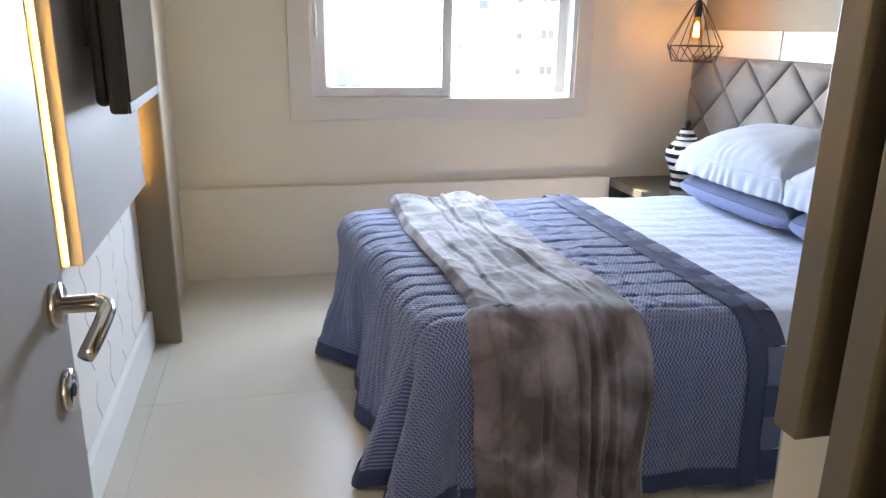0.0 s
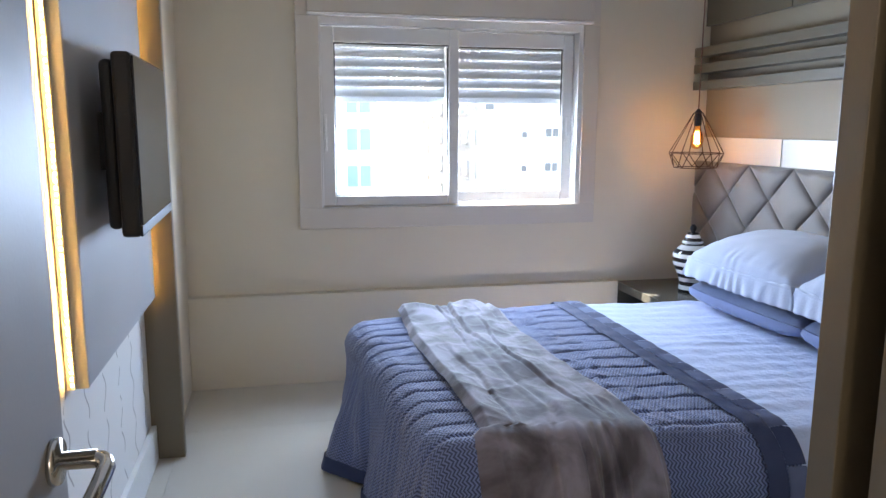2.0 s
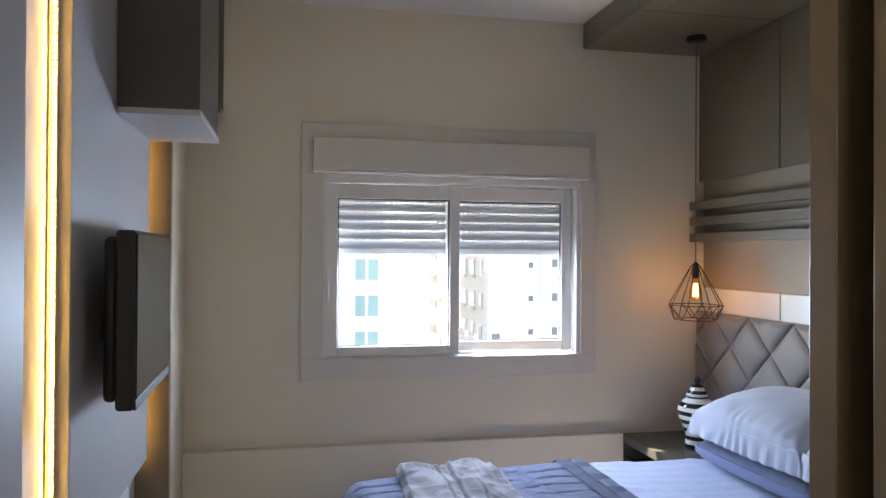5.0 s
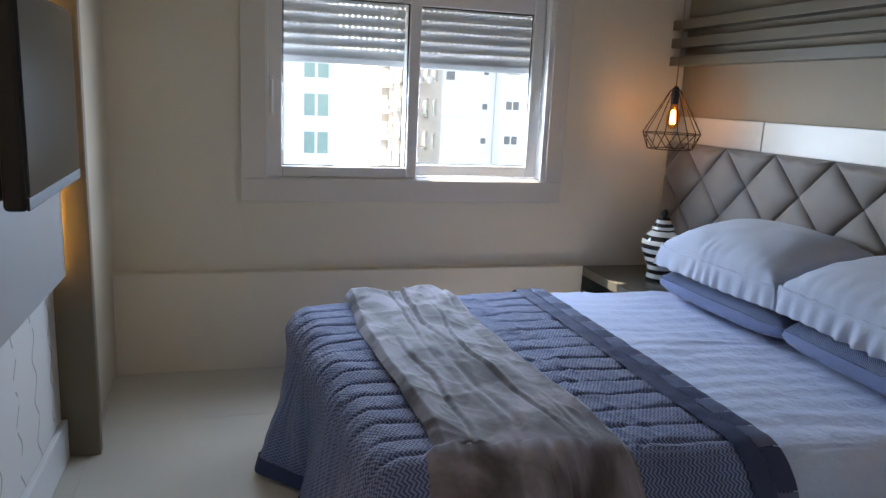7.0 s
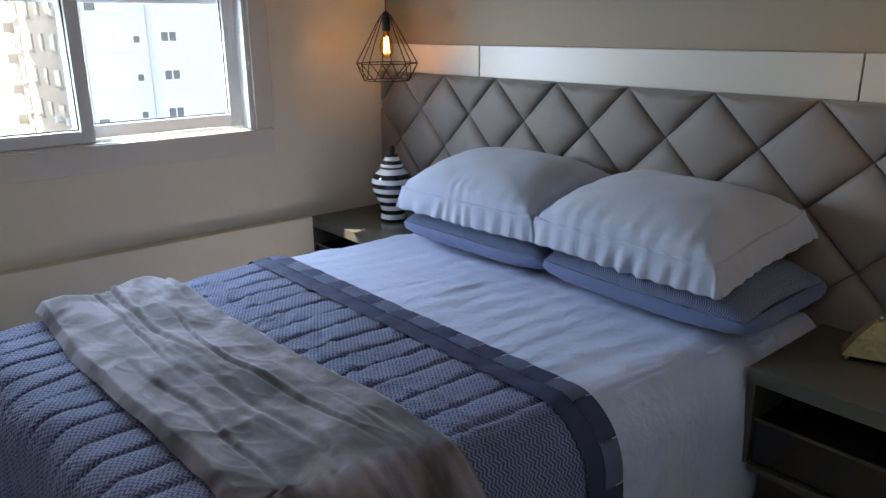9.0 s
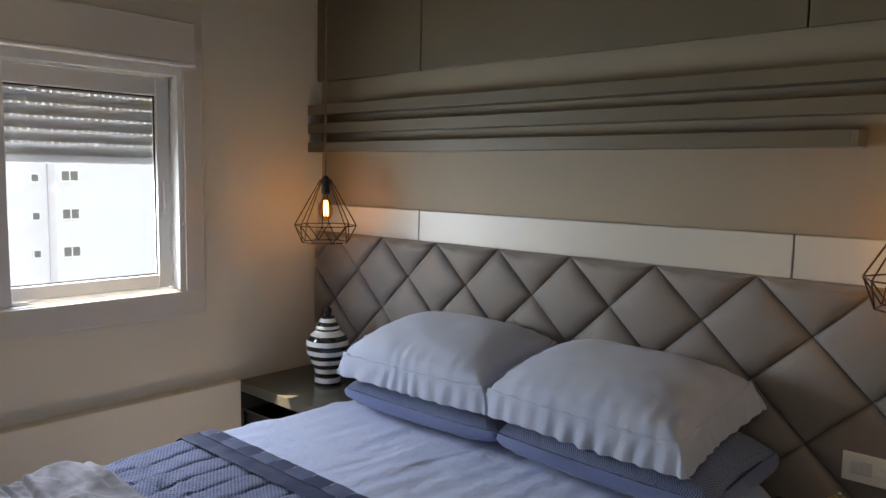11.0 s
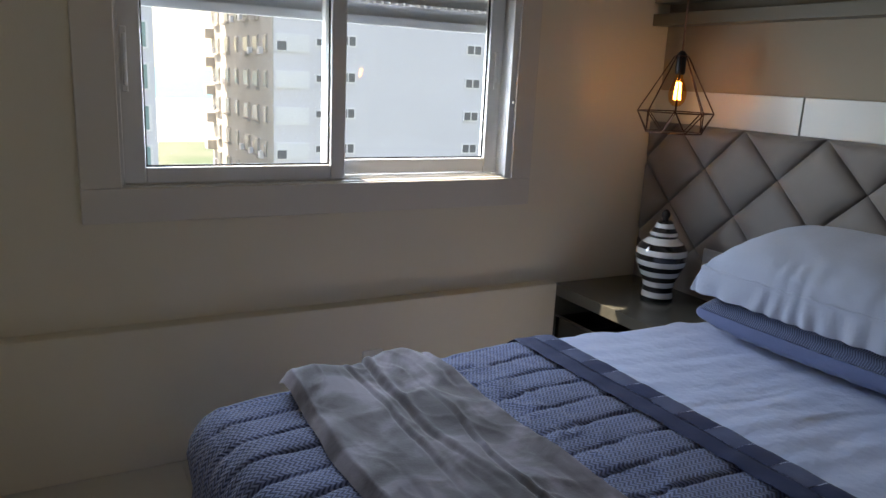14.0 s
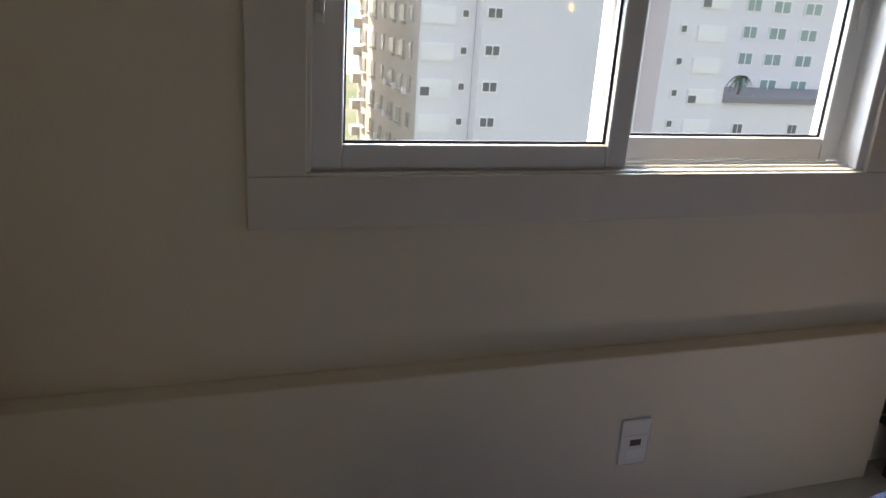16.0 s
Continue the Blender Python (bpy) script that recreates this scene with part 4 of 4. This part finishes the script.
# ---------------------------------------------------------------- pillows
def pillow_surface(w, d, h, flange, ruffle, seed, sign):
    """Upper (sign 1) or lower half of a stuffed case with a loose flange."""
    def fn(s, t):
        u, v = 2 * s - 1, 2 * t - 1
        W2, D2 = w / 2 + flange, d / 2 + flange
        x, y = v * D2, u * W2
        iu, iv = min(1, abs(y) / (w / 2)), min(1, abs(x) / (d / 2))
        puff = max(0.0, (1 - iu ** 3.2) * (1 - iv ** 2.4)) ** 0.5
        pinch = 1 - 0.06 * (abs(u) ** 2) * (1 - abs(v)) - 0.0
        z = sign * h / 2 * puff + 0.006 * fnoise(x * 1.4, y, 9, seed) * puff
        ox, oy = max(0.0, abs(x) - d / 2), max(0.0, abs(y) - w / 2)
        px, py = abs(x) - ox, abs(y) - oy
        if flange and (ox or oy):
            k = max(ox, oy) / flange
            along = y if ox >= oy else x
            pl = (0.003 + 0.009 * abs(fnoise(x, y, 5, seed + 3))) * (1.0 if ox >= oy else 0.55) * k * math.sin(along * 92 + 7 * fnoise(x, y, 4, seed))
            px += ox * 0.32 + (pl if ox >= oy else 0.0)
            py += oy * 0.42 + (pl if oy > ox else 0.0)
            z -= flange * 1.05 * k * (1.0 + 0.10 * fnoise(x, y, 3, seed + 5))
        if flange:
            # the sewn seam between case and flange
            gap = max(abs(x) - d / 2 + 0.004, abs(y) - w / 2 + 0.004)
            z -= sign * 0.011 * math.exp(-(gap / 0.008) ** 2)
            cr = 1 - abs(fnoise(x * 0.8 + y * 0.5, y - x * 0.4, 7, seed + 21)) * 4.0
            z += sign * 0.0035 * max(0.0, cr) ** 2 * puff * (iv > 0.3) * (iv - 0.3) * (0.3 + abs(fnoise(x, y, 3, seed + 4)) * 1.6)
        x, y = math.copysign(px, x), math.copysign(py, y)
        z += 0.0058 * math.sin(y * 92 + 6 * fnoise(x, y, 5, seed)) * max(0, iv - 0.5) ** 1.5 * 2 * (0.4 + abs(fnoise(y, x, 6, seed + 9))) * (puff > 0)
        z += 0.004 * math.sin(x * 70 + 5 * fnoise(x, y, 5, seed)) * max(0, iu - 0.6) ** 1.5 * 2 * (puff > 0)
        if sign < 0 and not flange:
            # the plain underside bulges out below the seam
            k = 1 + 0.13 * math.sin(math.pi * min(1.0, puff * 1.25))
            x, y = x * k, y * k
        return Vector((x * (1 - 0.05 * abs(u) ** 3), y * pinch, z))
    return fn


def make_pillow(name, m, w, d, h, flange, ruffle, seed, mats, label, nu=64, nv=48):
    root = thing(name, m.translation, label, "pillow", name + " pair")
    for nm, sign, mt in (("top_panel", 1, mats[0]), ("underside", -1, mats[1])):
        f = pillow_surface(w, d, h, flange, ruffle, seed, sign)
        bm = grid_mesh(nu, nv, (lambda s, t, f=f, sign=sign: f(s, t) + Vector((0, 0, 0.0012 * sign))), lambda s, t: (s * w, t * d))
        if sign < 0:
            bmesh.ops.reverse_faces(bm, faces=bm.faces[:])
        bm.transform(m)
        part(nm, bm, mt, root, "", True)
    return root, m


def piping(root, m, w, d, r, mat_):
    bm = bmesh.new()
    pts = []
    for i in range(64):
        a = 2 * math.pi * i / 64
        c, s = math.cos(a), math.sin(a)
        k = 1 / max(abs(c) ** 8 + abs(s) ** 8, 1e-6) ** 0.125
        pts.append(m @ Vector((c * k * d / 2, s * k * w / 2, 0)))
    for a, b in zip(pts, pts[1:] + pts[:1]):
        rod(bm, a, b, r, 6)
    part("piping", bm, mat_, root, "", True)


for cy, sd, tw, sh in ((2.865, 1.0, 1.5, 0.014), (2.115, 5.0, -2.0, 0.050)):
    root, m = make_pillow("blue_pillow", pose(2.395, cy, 0.577, 0, -3, tw), 0.74, 0.46, 0.20, 0.0, 0.0, sd, (QUILTPILLOW, BLUE), "slate-blue quilted pillow lying flat on the sheet")
    piping(root, m, 0.718, 0.438, 0.0035, NAVY)
    make_pillow("white_pillow", pose(2.378, cy + sh, 0.750, 0, -9.5, tw * 1.5), 0.68, 0.48, 0.198, 0.076, 0.05, sd + 2, (LINEN, LINEN), "plump white cotton pillow with a ruffled flange", 160, 116)

# ---------------------------------------------------------------- outside
ground = solo("ground", box(-2500, 2500, 20, 340, -32.4, -32.0), surf("dry_grass_ground", (0.06, 0.10, 0.05), (0.14, 0.15, 0.11), 0.05, 0.9), (0, 200, -32), "distant flat grass and sand ground", "ground", **structure)
solo("beach", box(-2500, 2500, 340.01, 760, -32.4, -32.02), surf("pale_beach_sand", (0.60, 0.58, 0.54), (0.54, 0.52, 0.48), 0.03, 0.9), (0, 550, -32), "wide strip of pale beach sand", "beach", **structure)
solo("water", box(-9000, 9000, 760.01, 16000, -32.6, -32.1), surf("turquoise_sea", (0.05, 0.30, 0.36), (0.04, 0.24, 0.32), 0.01, 0.45), (0, 6000, -32), "turquoise sea reaching the horizon", "water", **structure)
FACADE = surf("white_painted_facade", (0.83, 0.825, 0.87), (0.78, 0.775, 0.82), 0.15, 0.8, 0.1, 6)
FACADE_GREY = surf("pale_grey_facade", (0.78, 0.78, 0.835), (0.73, 0.73, 0.785), 0.12, 0.8, 0.1, 6)
FACADE_BEIGE = surf("beige_facade", (0.60, 0.57, 0.54), (0.53, 0.50, 0.46), 0.2, 0.8, 0.1, 6)
DARKPANE = surf("dark_window_glass", (0.16, 0.17, 0.19), None, 0.5, 0.3, 0, 5, rough_var=0.02)
TEALPANE = surf("teal_window_glass", (0.26, 0.40, 0.41), (0.20, 0.33, 0.35), 0.4, 0.12, 0, 5, rough_var=0.02)
SHUTTERED = surf("white_window_shutter", (0.88, 0.885, 0.91), (0.84, 0.845, 0.87), 0.5, 0.5, 0.1, 10)
ROOFM = surf("grey_roof", (0.30, 0.29, 0.31), None, 0.3, 0.9, 0.1, 5)
GREEN = surf("palm_frond", (0.05, 0.085, 0.03), (0.08, 0.11, 0.05), 1.5, 0.7, 0.1, 20)
BARK = surf("palm_bark", (0.22, 0.18, 0.13), None, 3, 0.9, 0.3, 12)

FLOOR_H = 2.95


def tower(label, x0, x1, y0, y1, z1, material, columns, name="apartment_building", zlo=-14.0, zhi=16.0, trim_mat=None):
    """A tower with one storey every 2.95 m; columns: (x, width, height, pane material, half shuttered, z offset)."""
    b = thing(name, ((x0 + x1) / 2, (y0 + y1) / 2, -32), label, "building", "towers outside the window")
    part("wall", box(x0, x1, y0, y1, -32, z1), material, b)
    part("roof", box(x0 - 0.4, x1 + 0.4, y0 - 0.4, y1 + 0.4, z1 + 0.001, z1 + 0.6), ROOFM, b)
    for cx, w, h, pm, mode, off in columns:
        k = math.ceil((zlo - off) / FLOOR_H)
        while off + k * FLOOR_H < min(zhi, z1 - 2):
            z = off + k * FLOOR_H
            wd = part("window", box(cx - w / 2 - 0.09, cx + w / 2 + 0.09, y0 - 0.10, y0 - 0.005, z - h / 2 - 0.09, z + h / 2 + 0.09), trim_mat or SHUTTERED, b)
            if mode == "shut":
                part("shutter", box(cx - w / 2, cx + w / 2, y0 - 0.16, y0 - 0.101, z - h / 2, z + h / 2), SHUTTERED, wd)
                if k % 3 == 1:
                    part("pane", box(cx - w / 2 + 0.05, cx - w * 0.2, y0 - 0.19, y0 - 0.161, z - h / 2 + 0.05, z + h * 0.08), pm, wd)
            elif mode == "pair":
                for s in (-1, 1):
                    part("pane", box(cx + s * w / 4 - w * 0.20, cx + s * w / 4 + w * 0.20, y0 - 0.14, y0 - 0.101, z - h / 2 + 0.05, z + h / 2 - 0.05), pm, wd)
            else:
                part("pane", box(cx - w / 2 + 0.05, cx + w / 2 - 0.05, y0 - 0.14, y0 - 0.101, z - h / 2 + 0.05, z + h / 2 - 0.05), pm, wd)
            k += 1
    return b


white_tower = tower("white apartment tower with shuttered windows and ledged side wall", 17.35, 22.1, 62.5, 87, 28, FACADE,
                    [(18.9, 2.7, 1.3, DARKPANE, "shut", 0.35), (21.2, 0.55, 0.6, DARKPANE, "", 0.55)])
# added thin beige sheet; its darker colour holds the side wall's shade
part("shaded_side_sheet", box(17.28, 17.348, 62.55, 86.95, -32, 27.9), FACADE_BEIGE, white_tower, "beige side wall darkened for its shade")
# the side wall: narrow windows, ledges and cooling units
rnd_side = random.Random(11)
for k in range(-6, 5):
    for n_, (cy, w) in enumerate(((64.6, 0.9), (67.8, 1.6), (71.2, 1.6), (75.0, 1.0), (79.0, 1.6), (83.5, 1.6))):
        z = k * FLOOR_H + 0.3
        wd = part("window", box(17.18, 17.279, cy - w / 2 - 0.1, cy + w / 2 + 0.1, z - 0.75, z + 0.75), FACADE_BEIGE, white_tower)
        part("pane", box(17.14, 17.179, cy - w / 2, cy + w / 2, z - 0.62, z + 0.62), DARKPANE, wd)
        if n_ in (1, 2, 4, 5):
            part("ledge", box(16.95, 17.279, cy - w / 2 - 0.3, cy + w / 2 + 0.3, z - 0.98, z - 0.80), FACADE_BEIGE, white_tower)
        if rnd_side.random() < 0.4:
            part("cooling_unit", box(16.9, 17.279, cy + w / 2 + 0.35, cy + w / 2 + 1.0, z - 0.9, z - 0.3, 0.05), SHUTTERED, white_tower)
    part("balcony", box(16.35, 17.279, 85.3, 86.9, k * FLOOR_H - 1.9, k * FLOOR_H - 0.9), FACADE_BEIGE, white_tower)
tower("pale grey apartment tower with a plain side wall", 22.15, 37.5, 61, 80, 28, FACADE_GREY,
      [(23.2, 1.3, 0.8, DARKPANE, "pair", 0.75), (35.3, 1.5, 0.8, DARKPANE, "pair", 0.7)])
tower("white apartment tower with small square and shuttered windows", 41.5, 49.0, 64, 82, 28, FACADE,
      [(43.3, 0.6, 0.65, DARKPANE, "", 0.4), (46.4, 3.0, 1.3, DARKPANE, "shut", 0.1)])
tower("white tower with columns of teal glazed windows", 52.0, 74.0, 76, 96, 30, FACADE,
      [(53.5, 0.9, 1.9, DARKPANE, "", 0.4), (56.6, 0.9, 1.9, DARKPANE, "", 0.2), (60.6, 1.9, 1.3, TEALPANE, "pair", 0.3), (64.5, 2.4, 1.3, TEALPANE, "pair", 0.3), (69, 2.4, 1.3, TEALPANE, "pair", 0.3)])
tower("pale tower with teal glazed balconies", -5.5, 7.9, 60, 91, 31, FACADE_GREY,
      [(6.4, 2.1, 1.8, TEALPANE, "pair", 0.2), (2.8, 2.1, 1.8, TEALPANE, "pair", 0.2)])
tower("low white podium with a roof terrace", 49.2, 75.0, 66, 75.5, -6.5, FACADE, [(53, 1.2, 1.0, DARKPANE, "pair", -0.3), (60, 1.2, 1.0, DARKPANE, "pair", -0.3)], name="podium_building")


def palm(x, y, z, h):
    t = thing("palm_tree", (x, y, z), "small palm on the roof terrace", "tree")
    part("trunk", tube([(x + 0.1 * math.sin(i * 0.5), y, z + h * i / 8) for i in range(9)], [0.16 - 0.008 * i for i in range(9)], 8), BARK, t)
    bm = bmesh.new()
    rnd = random.Random(7)
    for f in range(22):
        az, rise = f * 2.4, rnd.uniform(0.1, 1.0)
        ln = rnd.uniform(1.2, 1.7)
        prev = None
        for i in range(9):
            a = i / 8
            c = Vector((x + math.cos(az) * ln * a, y + math.sin(az) * ln * a, z + h + rise * a * 1.2 - 1.7 * a * a))
            side = Vector((-math.sin(az), math.cos(az), -0.5)) * (0.34 * (1 - a * 0.8) * (0.35 if i == 0 else 1))
            for sg in (-1, 1):
                if prev is not None:
                    bm.faces.new([bm.verts.new(p) for p in (prev, prev * 0.4 + c * 0.6, c + side * sg + Vector((0, 0, -0.08)))])
            prev = c
    part("crown", bm, GREEN, t)


palm(54.0, 68.0, -5.9, 1.8)

# ---------------------------------------------------------------- floor tiles, last
TS = 0.80
tile_me = finish(box(0.0006, TS - 0.0006, 0.0006, TS - 0.0006, -0.0055, 0.0, 0.0005, 1), "tile", TILE)
yy = -2.15
while yy < 4.0:
    xx = -0.95
    while xx < 2.7:
        if xx + TS > XL and yy < YW:
            t_ = new("tile", tile_me)
            t_.parent = floor
            t_.location = Vector((xx, yy, FZ)) - ORIGIN[floor]
        xx += TS
    yy += TS
